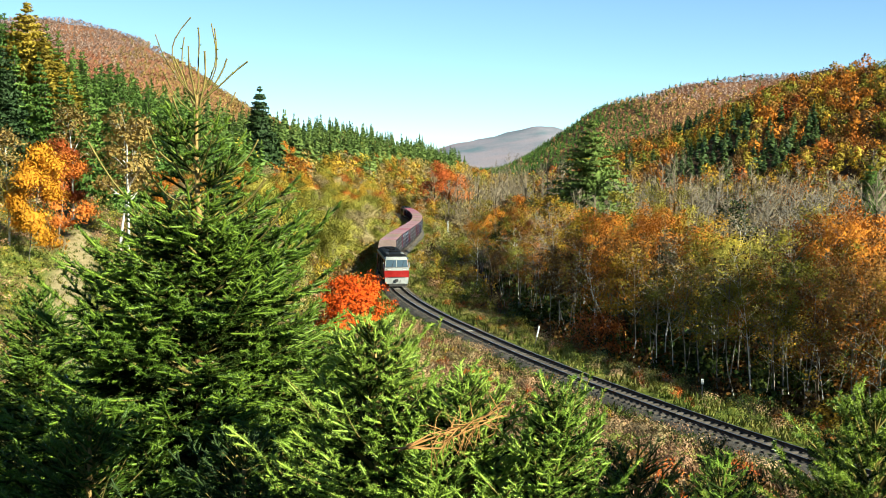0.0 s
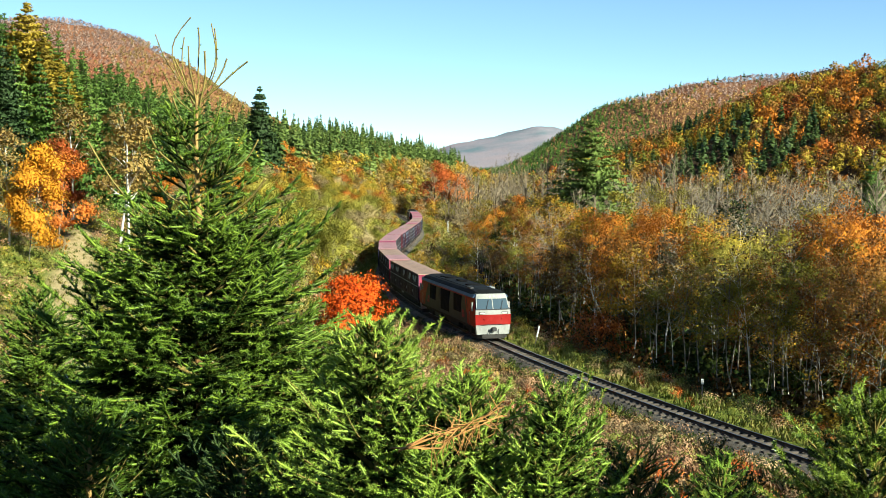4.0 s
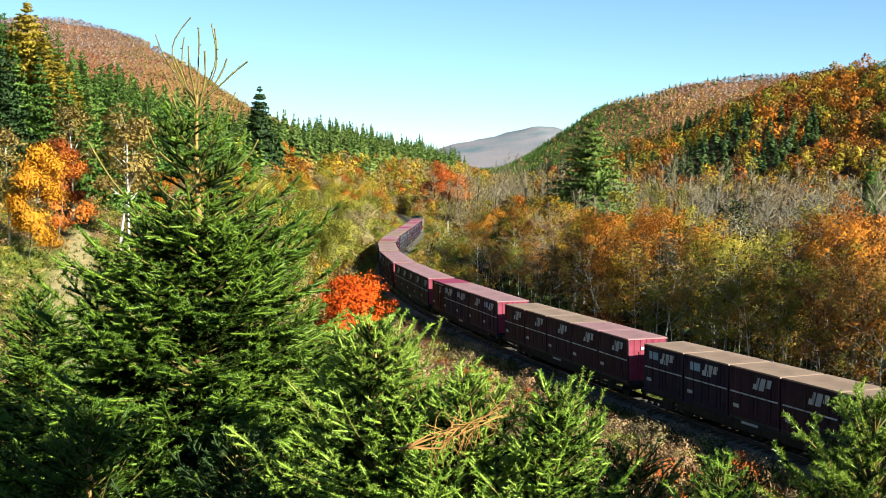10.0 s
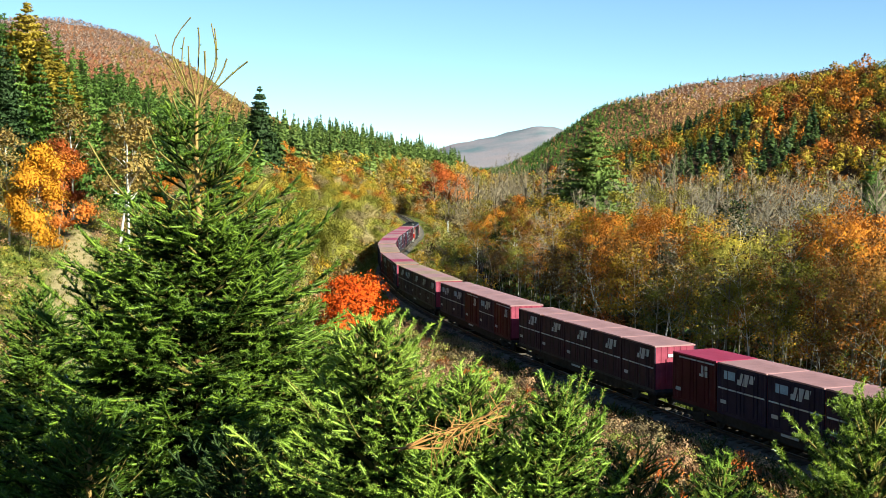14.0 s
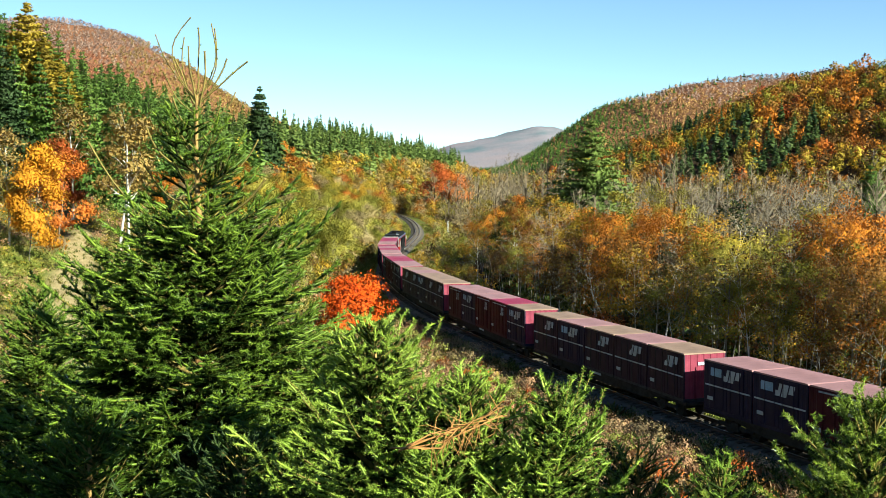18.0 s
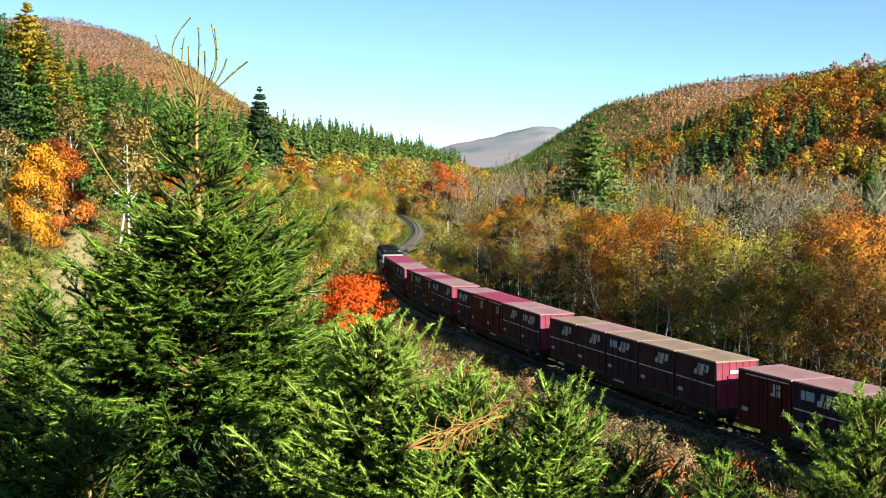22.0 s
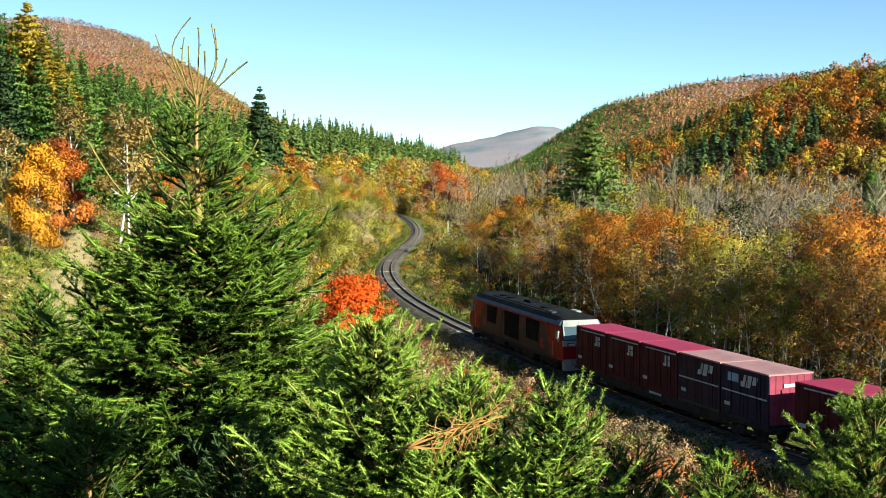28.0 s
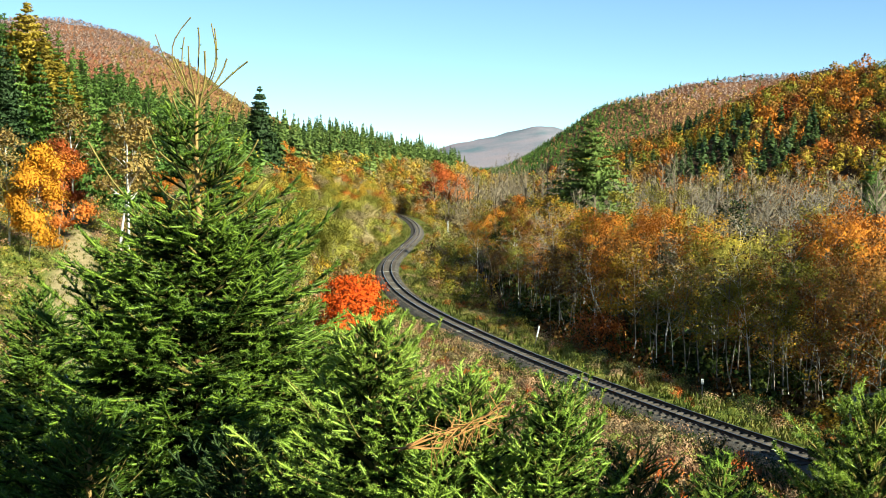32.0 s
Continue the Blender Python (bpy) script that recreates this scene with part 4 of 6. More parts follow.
def arrays(me):
    V = np.empty(len(me.vertices) * 3, np.float32)
    me.vertices.foreach_get("co", V)
    F = np.empty(len(me.loops), np.int32)
    me.loops.foreach_get("vertex_index", F)
    N = np.empty(len(me.vertices) * 3, np.float32)
    me.attributes["custom_normal"].data.foreach_get("vector", N)
    return V.reshape(-1, 3), F.reshape(-1, 4), N.reshape(-1, 3)


def far_round(seed, h, r, n, size, low=0.36, trunk=True, clumps=9, dome=0.25):
    """A broadleaf crown seen from afar: clumps of leaves over a few boughs."""
    g = np.random.default_rng(seed)
    z = g.uniform(low, 0.84, clumps)
    wide = np.sin(np.pi * np.clip((z - low) / (0.95 - low) * 0.75 + 0.2, 0, 1))[:, None]
    az = np.arange(clumps) * 2.4 + g.random(clumps)
    c = np.concatenate([np.stack([np.cos(az), np.sin(az)], 1) * wide * r * g.uniform(0.3, 0.75, (clumps, 1)), h * z[:, None]], 1)
    v = normed(g.normal(size=(n, 3)))
    i = g.integers(0, clumps, n)
    P = c[i] + v * r * (0.34 + 0.16 * wide[i]) * g.uniform(0.6, 1.1, (n, 1))
    N = v * 0.7 + normed(P - np.array([0, 0, h * 0.5])) * 0.7 + np.array([0, 0, dome])
    leaf = blades(P, size, g, N)
    return with_wood(leaf, tubes([(0, 0, -0.5, 0, 0, h * 0.7, 0.14, 0.06)], 4)) if trunk else leaf


def far_bare(seed, h, r, limbs=18, twigs=170):
    """A leafless crown: a trunk, slanting limbs and a haze of fine twigs."""
    g = np.random.default_rng(seed)
    f = g.uniform(0.22, 0.95, limbs)
    az = g.random(limbs) * 6.283
    ln = r * np.sin(np.pi * np.clip((f - 0.22) * 0.9 + 0.3, 0, 1)) * g.uniform(0.7, 1.2, limbs)
    d = np.stack([np.cos(az), np.sin(az), 0.5 + 1.1 * f], 1)
    d /= np.linalg.norm(d, axis=1)[:, None]
    p = np.stack([np.zeros(limbs), np.zeros(limbs), f * h], 1)
    i = g.integers(0, limbs, twigs)
    q = p[i] + d[i] * (ln[i] * g.uniform(0.25, 1.0, twigs))[:, None]
    e = d[i] + g.normal(size=(twigs, 3)) * 0.55 + np.array([[0, 0, 0.3]])
    e *= (g.uniform(0.5, 1.3, twigs) / np.linalg.norm(e, axis=1))[:, None]

    def sticks(a, v, w):
        s = np.cross(v, g.normal(size=v.shape))
        s *= w / (np.linalg.norm(s, axis=1)[:, None] + 1e-9)
        return a + v * 0.5, v * 0.5, s
    P, U, W = (np.concatenate(c) for c in zip(sticks(p, d * ln[:, None], 0.06), sticks(q, e, 0.026)))
    N = normed(P * np.array([1, 1, 0])) + np.array([0, 0, 0.3]) + g.normal(size=P.shape) * 0.5
    return with_wood(quads(P, U, W, N), tubes([(0, 0, -0.5, 0, 0, h * 0.5, 0.16, 0.11), (0, 0, h * 0.5, 0, 0, h * 0.97, 0.11, 0.02)], 4))


def far_conifer(seed, h, r, n=70):
    g = np.random.default_rng(seed)
    f = g.uniform(0.08, 1, n) ** 0.8
    a = g.random(n) * 6.283
    rad_ = r * (1 - f) * g.uniform(0.5, 1.1, n) + 0.1
    P = np.stack([np.cos(a) * rad_ * 0.6, np.sin(a) * rad_ * 0.6, f * h], 1)
    U = np.stack([np.cos(a) * (rad_ * 0.5 + 0.15), np.sin(a) * (rad_ * 0.5 + 0.15), -0.25 * rad_ - 0.05], 1)
    Wd = np.stack([-np.sin(a), np.cos(a), g.normal(size=n) * 0.4], 1) * (rad_ * 0.45 + 0.12)[:, None]
    P = np.concatenate([P, [[0, 0, h * 0.98], [0, 0, h * 0.98]]])
    U = np.concatenate([U, [[0, 0, 0.045 * h], [0, 0, 0.045 * h]]])
    Wd = np.concatenate([Wd, [[0.3, 0, 0], [0, 0.3, 0]]])
    N = normed(P * np.array([1, 1, 0])) + np.array([0, 0, 0.5]) + g.normal(size=P.shape) * 0.25
    return quads(P, U, Wd, N)


rng = np.random.default_rng(11)
Q = lambda x, y: across(x, y)[0]
TAN_HALF = 0.44  # half width of the valley that opens before the knoll, by bearing

# ---- far woods ----
FC = [far_conifer(s, 12.6 + 0.6 * (s % 3), 3.7, 100) for s in (1, 2, 3, 4)]
FR = [far_round(s, 9.0, 3.9, 270, 0.46, 0.22) for s in (1, 2, 3, 4, 5)]
FRL = [far_round(s, 4.9, 3.3, 46, 1.0, 0.02, False, 6, 1.2) for s in (1, 2, 3, 4)]
FCL = [far_conifer(s, 7.5, 3.4, 26) for s in (5, 6)]


def in_view(x, y):
    return np.abs(x) < TAN_HALF * y + 12


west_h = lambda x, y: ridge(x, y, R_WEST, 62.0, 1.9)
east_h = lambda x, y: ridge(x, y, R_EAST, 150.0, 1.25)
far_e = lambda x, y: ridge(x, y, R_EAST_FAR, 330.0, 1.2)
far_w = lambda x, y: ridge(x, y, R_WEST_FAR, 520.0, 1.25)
toss = lambda p, k: (math.sin(p[0] * 12.9898 + p[1] * 78.233 + k) * 43758.5453) % 1


def share(places, k, *parts):
    """Deals places out at random in the given shares."""
    out = [[] for _ in parts]
    for p in places:
        v = toss(p, k)
        for i, f in enumerate(parts):
            if v < f:
                out[i].append(p)
                break
            v -= f
    return out


spots = scatter(rng, 40000, -140, 90, 300, 800, 2.9, lambda x, y: in_view(x, y) & ((y > 440) | (Q(x, y) < -26)) & (west_h(x, y) > np.where(y < 430, 17.5, 17) + 2.5 * wave(x, y, 0.04, 6)))
merged("far_conifers", FC, spots, rng, RIDGE_FIR_HAZE, "dense conifer plantation along the ridge, greyed and paled for haze", 0.62, 1.12)
spots = scatter(rng, 40000, 40, 330, 230, 820, 4.2, lambda x, y: in_view(x, y) & (east_h(x, y) > 7))
cut = [p for p in spots if wave(p[0], p[1], 0.03, 5) > 0.06 + 0.4 * (toss(p, 9) - 0.5) and east_h(np.array(p[0]), np.array(p[1])) < 36]
cs = set(cut)
merged("hill_conifers", FC, cut, rng, HILL_FIR, "dark green conifers among autumn trees on a hillside", 0.5, 0.8)
deal = share([p for p in spots if p not in cs], 1, 0.25, 0.06, 0.3, 0.34, 0.05)
for pl, nm, mat, lab in zip(deal, ("hill_orange_trees", "hill_yellow_trees", "hill_rust_trees", "hill_green_trees", "hill_red_trees"), (ORANGE, YELLOW, RUST, OLIVE, RED),
                            ("orange autumn broadleaf trees on a hillside", "golden yellow autumn trees on a hillside", "rust brown autumn trees on a hillside", "olive green trees on a hillside", "red autumn trees on a hillside")):
    merged(nm, FR, pl, rng, mat, lab, 0.7, 1.1, sink=1.2)

spots = scatter(rng, 90000, 20, 640, 980, 1400, 4.0, lambda x, y: in_view(x, y) & (far_e(x, y) > 5))
cut = [p for p in spots if p[0] < 190 + 60 * toss(p, 2) and toss(p, 3) < 0.85 or toss(p, 4) < 0.1]
cs = set(cut)
merged("distant_conifers", FCL, cut, rng, CONIFER, "distant grey-green conifers on a spur", 0.65, 1.0, sink=1.1)
bare = [p for p in spots if p not in cs and far_e(np.array(p[0]), np.array(p[1])) + 40 * toss(p, 32) > 128]
cs |= set(bare)
merged("distant_crest_wood", FRL, bare, rng, WOOD_GREY, "distant pinkish grey bare wood along the east crest", 0.6, 0.8, sink=1.1)
merged("distant_east_wood", FRL, [p for p in spots if p not in cs], rng, WOOD_FAR, "distant hillside wood in orange and rust", 0.65, 0.95, sink=1.1)
spots = scatter(rng, 90000, -760, -60, 1080, 1540, 4.3, lambda x, y: in_view(x, y) & (far_w(x, y) > 40))
zone = lambda p: far_w(np.array(p[0]), np.array(p[1])) + 40 * wave(p[0], p[1], 0.012, 3) + 50 * toss(p, 31)
bare = [p for p in spots if zone(p) > 188 and p[0] < -330]
gold = [p for p in spots if zone(p) < 120 + 0.09 * (p[0] + 300) or p[0] > -385 + 110 * (toss(p, 33) - 0.5)]
known = set(bare) | set(gold)
merged("distant_west_wood", FRL, [p for p in spots if p not in known], rng, WOOD_RED_HAZE, "distant hillside wood in russet red, paled for haze", 0.72, 1.0, sink=0.1)
merged("distant_bare_wood", FRL, bare, rng, WOOD_GREY, "distant pinkish grey bare wood along the hill's crest", 0.66, 0.86, sink=0.2)
merged("distant_golden_wood", FRL, gold, rng, WOOD_GOLD, "distant hillside wood in gold and orange", 0.7, 0.95, sink=0.1)

# ---- valley floor wood: bare grey and brown trees ----
BT = [far_bare(40 + k, 12.5 + k % 3, 3.4) for k in range(5)]
FRS = [far_round(s, 10.5, 3.4, 260, 0.3) for s in (11, 12, 13)]
spots = scatter(rng, 20000, -20, 140, 75, 520, 4.6, lambda x, y: in_view(x, y) & (Q(x, y) > np.where(y < 210, 24, 12)) & (east_h(x, y) < 9))
deal = share(spots, 5, 0.46, 0.3, 0.1, 0.14)
merged("bare_wood", BT, deal[0], rng, TWIG_HAZE, "leafless grey broadleaf trees on the valley floor", 0.7, 1.38)
merged("brown_wood", FRS, deal[1], rng, HAZEL, "brown thinning broadleaf trees on the valley floor", 0.6, 1.05)
merged("rust_wood", FRS, deal[2], rng, RUST, "rust coloured broadleaf trees on the valley floor", 0.6, 1.0)
merged("olive_wood", FRS, deal[3], rng, OLIVE, "olive yellow broadleaf trees on the valley floor", 0.6, 1.0)
spots = scatter(rng, 12000, -60, 150, 480, 1300, 8, lambda x, y: in_view(x, y) & (east_h(x, y) < 8) & (west_h(x, y) < 6) & (far_e(x, y) < 10))
merged("valley_wood", FRL, spots, rng, HAZEL, "grey-brown woods far down the valley", 0.6, 0.95)

spots = scatter(rng, 3000, -48, 14, 385, 600, 4.2, lambda x, y: (np.abs(Q(x, y)) > 5) | (y > 450))
deal = share(spots, 8, 0.4, 0.3, 0.2, 0.1)
for pl, nm, mat, lab in zip(deal, ("curve_olive_wood", "curve_brown_wood", "curve_golden_wood", "curve_orange_wood"), (OLIVE, HAZEL, YELLOW, ORANGE),
                            ("olive trees round the far end of the line", "brown trees round the far end of the line", "golden trees round the far end of the line", "orange trees round the far end of the line")):
    merged(nm, FRS, pl, rng, mat, lab, 0.5, 0.9)

spots = scatter(rng, 16000, -110, 60, 300, 760, 4.4, lambda x, y: in_view(x, y) & ((y > 440) | (Q(x, y) < -10)) & (west_h(x, y) > 1.5) & (west_h(x, y) < np.where(y < 430, 18, 17.5) + 2.5 * wave(x, y, 0.04, 6)))
deal = share(spots, 18, 0.3, 0.26, 0.2, 0.14, 0.1)
for pl, nm, mat, lab in zip(deal, ("ridge_olive_trees", "ridge_brown_trees", "ridge_golden_trees", "ridge_orange_trees", "ridge_bare_trees"), (OLIVE, BIRCH_LEAF, YELLOW, ORANGE, HAZEL),
                            ("olive broadleaf trees below the ridge conifers", "tan brown broadleaf trees below the ridge conifers", "golden broadleaf trees below the ridge conifers", "orange broadleaf trees below the ridge conifers", "thin grey-brown trees below the ridge conifers")):
    merged(nm, FR, pl, rng, mat, lab, 0.6, 1.05)

# ---- the unseen wood round and behind the knoll, added to cut skylight ----
spots = scatter(rng, 9000, -190, 60, -180, 130, 6.0, lambda x, y: (Q(x, y) < -22) & ((y < -9) & (np.hypot(x + 5, y) > 16) & (x < 22) | (west_h(x, y) > 9) & (x < -0.44 * y - 8)))
merged("knoll_wood", FC, spots, rng, CONIFER, "unseen dark conifer wood closing the hillside behind the knoll, added to cut skylight", 0.7, 1.15)

# ---- plantation on the west slope: conifers that can be told apart ----
CM = [grow_conifer(60 + k, 14 + k % 3, 3.3, 21, 10, 14, wide=1.55) for k in range(5)]
spots = scatter(rng, 12000, -125, -40, 135, 305, 3.7, lambda x, y: in_view(x, y) & (west_h(x, y) > 8.2 + 1.5 * wave(x, y, 0.05, 4)) & ~((x > -62) & (y < 160)))
for k, (x, y) in enumerate(sorted(spots, key=lambda p: p[1])[:290]):
    plant("conifer_tree", CM[k % 5], x, y, CONIFER, BARK, "dark green plantation conifer on the hillside", "conifer tree", "conifers of the hillside plantation", rng.uniform(0.85, 1.1), rng.uniform(0, 360))
more = sorted(spots, key=lambda p: p[1])[290:]
if more:
    merged("slope_conifers", FC, more, rng, CONIFER, "dense dark green conifers on the slope", 0.8, 1.2)
BIG = grow_conifer(71, 25, 12.5, 36, 22, 40, 0.12, 0.1, 0.95)
FIR = grow_conifer(72, 17, 5.0, 32, 24, 26, 0.12, 0.06, 2.1)
plant("tall_conifer", BIG, 22.5, 170, PINE, BARK, "tall broad dark green conifer above bare trees", "conifer tree", scale=1.0)
plant("lone_fir", FIR, -53.8, 330, HILL_FIR, BARK, "lone dark fir standing above the ridge wood", "conifer tree", scale=1.66)
plant("hill_pine", BIG, 94, 246, CONIFER, BARK, "dark spreading pine on the autumn hillside", "conifer tree", scale=0.8, turn=80)
plant("slope_fir", FIR, -57, 146, HILL_FIR, BARK, "dark blue-green fir at the wood's edge", "conifer tree", scale=1.0, turn=40)
LM = grow_conifer(73, 18, 7.6, 30, 18, 24, 0.05, 0.06, 1.3)
for x, y, s in ((-65.6, 178, 1.25), (-62.4, 176, 1.05), (-60.0, 177, 0.92)):
    plant("larch_tree", LM, x, y, LARCH, BARK, "golden larch rising above green conifers", "larch tree", "larches on the slope", s, rng.uniform(0, 360))

# ---- autumn trees on the west slope ----
AM = [grow_broadleaf(80 + k, 9, 3.4, 10, 3, 2, 0.1, 5600, 0.13, 0.58, 1) for k in range(5)]
spots = scatter(rng, 16000, -75, -4, 112, 480, 4.1, lambda x, y: in_view(x, y) & (Q(x, y) > -60) & (Q(x, y) < np.where(y < 150, -13, -7.5)) & (west_h(x, y) < 9.5) & (x > -0.2 * y - 6))
tones = ((OLIVE, "olive yellow"), (YELLOW, "golden yellow"), (ORANGE, "orange"), (HAZEL, "thin brown"), (RUST, "rust brown"), (RED, "red"), (OLIVE, "yellow-green"), (HAZEL, "grey-brown"), (LIME, "bright lime yellow"))
for k, (x, y) in enumerate(spots[:296]):
    i = (0, 3, 1, 7, 6, 6, 4, 0, 3, 1, 6, 5, 7, 0, 1, 2)[int(16 * toss((x, y), 7))]
    if y < 250 and -0.175 < x / y < -0.06:
        i = (8, 8, 0, 8, 3, 8, 6, 7)[k % 8]
    elif y < 215 and x < -18:
        i = (0, 6, 1, 0, 0, 3, 6, 4)[k % 8]
    plant("autumn_tree", AM[k % 5], x, y, tones[i][0], BARK_GREY, tones[i][1] + " autumn broadleaf tree on the grassy slope", "tree", "autumn trees of the west slope", rng.uniform(0.55, 1.0), rng.uniform(0, 360))
TALL = [grow_broadleaf(90 + k, 11.5, 2.7, 13, 4, 3, 0.12, 15000, 0.15, 0.62) for k in range(3)]
e = plant("golden_tree", TALL[0], -39.8, 107, AMBER, BARK_GREY, "golden orange tree with dense leaves on the slope", "tree", scale=0.95)
e.scale = (0.74, 0.74, 0.93)
plant("red_tree", TALL[1], -47.5, 140, RED, BARK, "dark red autumn tree behind a golden one", "tree", scale=0.85)
plant("orange_tree", TALL[2], -43, 176, ORANGE, BARK, "bright orange tree before dark conifers", "tree", scale=0.7)


def stand(bearing, rise, h):
    """Where on a line of sight a tree of that height reaches up to a given rise."""
    ys = np.arange(125, 600, 1.0)
    ok = CAM.z + rise * ys - height(bearing * ys, ys) <= h
    return float(ys[np.argmax(ok)]) if ok.any() else 430.0


for k, (b, rise, h, mat, word) in enumerate(((-0.143, 0.034, 9.5, ORANGE, "flaming orange"), (-0.132, 0.022, 8.5, ORANGE, "orange"), (-0.157, 0.034, 8, RED, "red-orange"), (-0.25, 0.042, 8, ORANGE, "bright orange"), (-0.345, 0.024, 10, RED, "deep red"),
                                             (-0.003, 0.014, 9, RED, "red"), (0.014, 0.007, 9, RED, "scarlet and orange"), (-0.063, 0.034, 7, RED, "dull red"), (-0.03, 0.003, 9, ORANGE, "orange"), (-0.08, 0.02, 8, ORANGE, "tawny"))):
    y = stand(b, rise, h)
    h = CAM.z + rise * y - gz(b * y, y)
    plant("autumn_tree", AM[k % 5], b * y, y, mat, BARK_GREY, word + " autumn broadleaf tree on the wooded slope", "tree", "autumn trees of the west slope", h / tall(AM[k % 5]), 70 * k)
for x, y, s in ((-46.5, 140, 1.22), (-38, 131, 1.4), (-36.7, 130, 1.45), (-42.8, 110, 0.95)):
    b = grow_broadleaf(int(300 + x), 12.5, 2.0, 12, 4, 2, 0.35, 2200, 0.15, 0.45, thick=1.7)
    plant("birch_tree", b, x, y, BIRCH_LEAF, BARK_WHITE, "slender birch with white trunk and thin brown leaves", "birch tree", "birches on the slope", s)

# ---- the east wood beyond the track ----
EM = [grow_broadleaf(120 + k, 12.5 + (k % 3), 3.0, 13, 3, 2, 0.48, 2900 if k < 6 else 600, 0.115, 0.42) for k in range(8)]
EB = [grow_broadleaf(140 + k, 13.5 + (k % 3), 3.2, 9, 3, 1, 0.4, 2000, 0.15, 0.55) for k in range(5)]
EH = [grow_broadleaf(150 + k, 13.0, 4.2, 15, 4, 3, 0.48, 9500, 0.085, 0.36, thick=1.2) for k in range(4)]
EBARE = [grow_broadleaf(160 + k, 14.0, 4.0, 18, 5, 5, 0.3, 420, 0.09, 0.4, thick=0.95) for k in range(3)]
DEEP = [grow_conifer(165 + k, 12, 2.6, 18, 9, 10, wide=1.4) for k in range(2)]


def in_wood(bearing, depth):
    """Where a line of sight first stands that far inside the wood."""
    ys = np.arange(40, 260, 0.5)
    y = float(ys[np.argmax(Q(bearing * ys, ys) >= depth)])
    return bearing * y, y


# the crowns that stand out: bearing, rise of the top, depth in the wood, breadth, tone
GREATS = ((0.033, -0.034, 14, 0.8, AMBER, "golden brown"), (0.074, -0.022, 15, 1.0, ORANGE, "orange and gold"), (0.068, -0.05, 11.5, 0.75, LIME, "yellow-green"), (0.157, -0.018, 14, 1.05, ORANGE, "glowing orange"),
          (0.19, -0.018, 15, 0.8, ORANGE, "golden orange"), (0.2, -0.002, 21, 0.8, OLIVE, "golden olive"), (0.247, -0.028, 14, 0.85, OLIVE, "olive green and gold"), (0.268, -0.042, 12.5, 0.8, LIME, "yellow and lime"),
          (0.328, -0.02, 13.5, 0.85, ORANGE, "bright orange"), (0.345, -0.05, 12, 0.8, OLIVE, "olive and gold"), (0.375, -0.007, 15, 0.75, ORANGE, "red-orange"), (0.3, -0.06, 12, 0.75, OLIVE, "olive and russet"),
          (0.225, -0.055, 12.5, 0.8, OLIVE, "green and gold"), (0.125, -0.05, 13, 0.75, RUST, "rust brown"), (0.39, -0.045, 12, 0.8, RUST, "russet brown"))
for k, (b, rise, depth, wide, mat, word) in enumerate(GREATS):
    x, y = in_wood(b, depth)
    up = (CAM.z + rise * y - gz(x, y)) / (tall(EH[k % 4]) + 0.4)
    e = plant("great_tree", EH[k % 4], x, y, mat, BARK_GREY if k % 3 else BARK, word + " spreading tree at the edge of the wood", "tree", "great trees of the east wood", up, 77 * k)
    e.scale = (up * wide, up * wide, up)
for k, (b, rise, depth) in enumerate(((0.112, -0.018, 12.5), (0.17, 0.004, 24), (0.305, 0.0, 19), (0.325, 0.006, 22), (0.285, -0.004, 22), (0.36, 0.008, 25), (0.235, 0.0, 24))):
    x, y = in_wood(b, depth)
    plant("bare_tree", EBARE[k % 3], x, y, HAZEL, BARK_GREY, "leafless grey tree with many fine branches", "tree", "bare trees of the east wood", (CAM.z + rise * y - gz(x, y)) / tall(EBARE[k % 3]), 50 * k)
for k, (b, rise, depth) in enumerate(((0.195, -0.05, 17), (0.205, -0.045, 19), (0.185, -0.05, 21), (0.1, -0.06, 18))):
    x, y = in_wood(b, depth)
    plant("shaded_conifer", DEEP[k % 2], x, y, FIR_DARK_SHADE, BARK, "dark conifer in the shade of the wood", "conifer tree", "conifers in the east wood", (CAM.z + rise * y - gz(x, y)) / 12, 60 * k)
for k in range(30):
    x, y = in_wood(0.03 + 0.0118 * k + 0.006 * (toss((k, 1), 3) - 0.5), 9.7 + 1.6 * toss((k, 2), 3) + (1.5 if k < 6 else 0))
    plant("edge_sapling", EM[6 + k % 2], x, y, (OLIVE, RUST, YELLOW, ORANGE)[k % 4], (BARK_WHITE, BARK_GREY, BARK_GREY)[k % 3], "thin pale-stemmed sapling with few leaves at the wood's edge", "sapling", "saplings at the wood's edge", 0.5 + 0.3 * toss((k, 3), 3), 61 * k)
spots = scatter(rng, 16000, -12, 75, 42, 215, 3.0, lambda x, y: in_view(x, y) & (Q(x, y) > 10.0 + 0.6 * (y > 92) + 3.4 * (y > 130)) & (Q(x, y) < 27))
tones = ((RUST, "rust brown"), (ORANGE, "orange"), (OLIVE, "olive yellow"), (GREEN, "dull green"), (YELLOW, "golden"), (HAZEL, "thin brown"), (RUST, "russet"), (ORANGE, "orange-brown"), (RUST, "brown"), (GREEN, "dark green"))
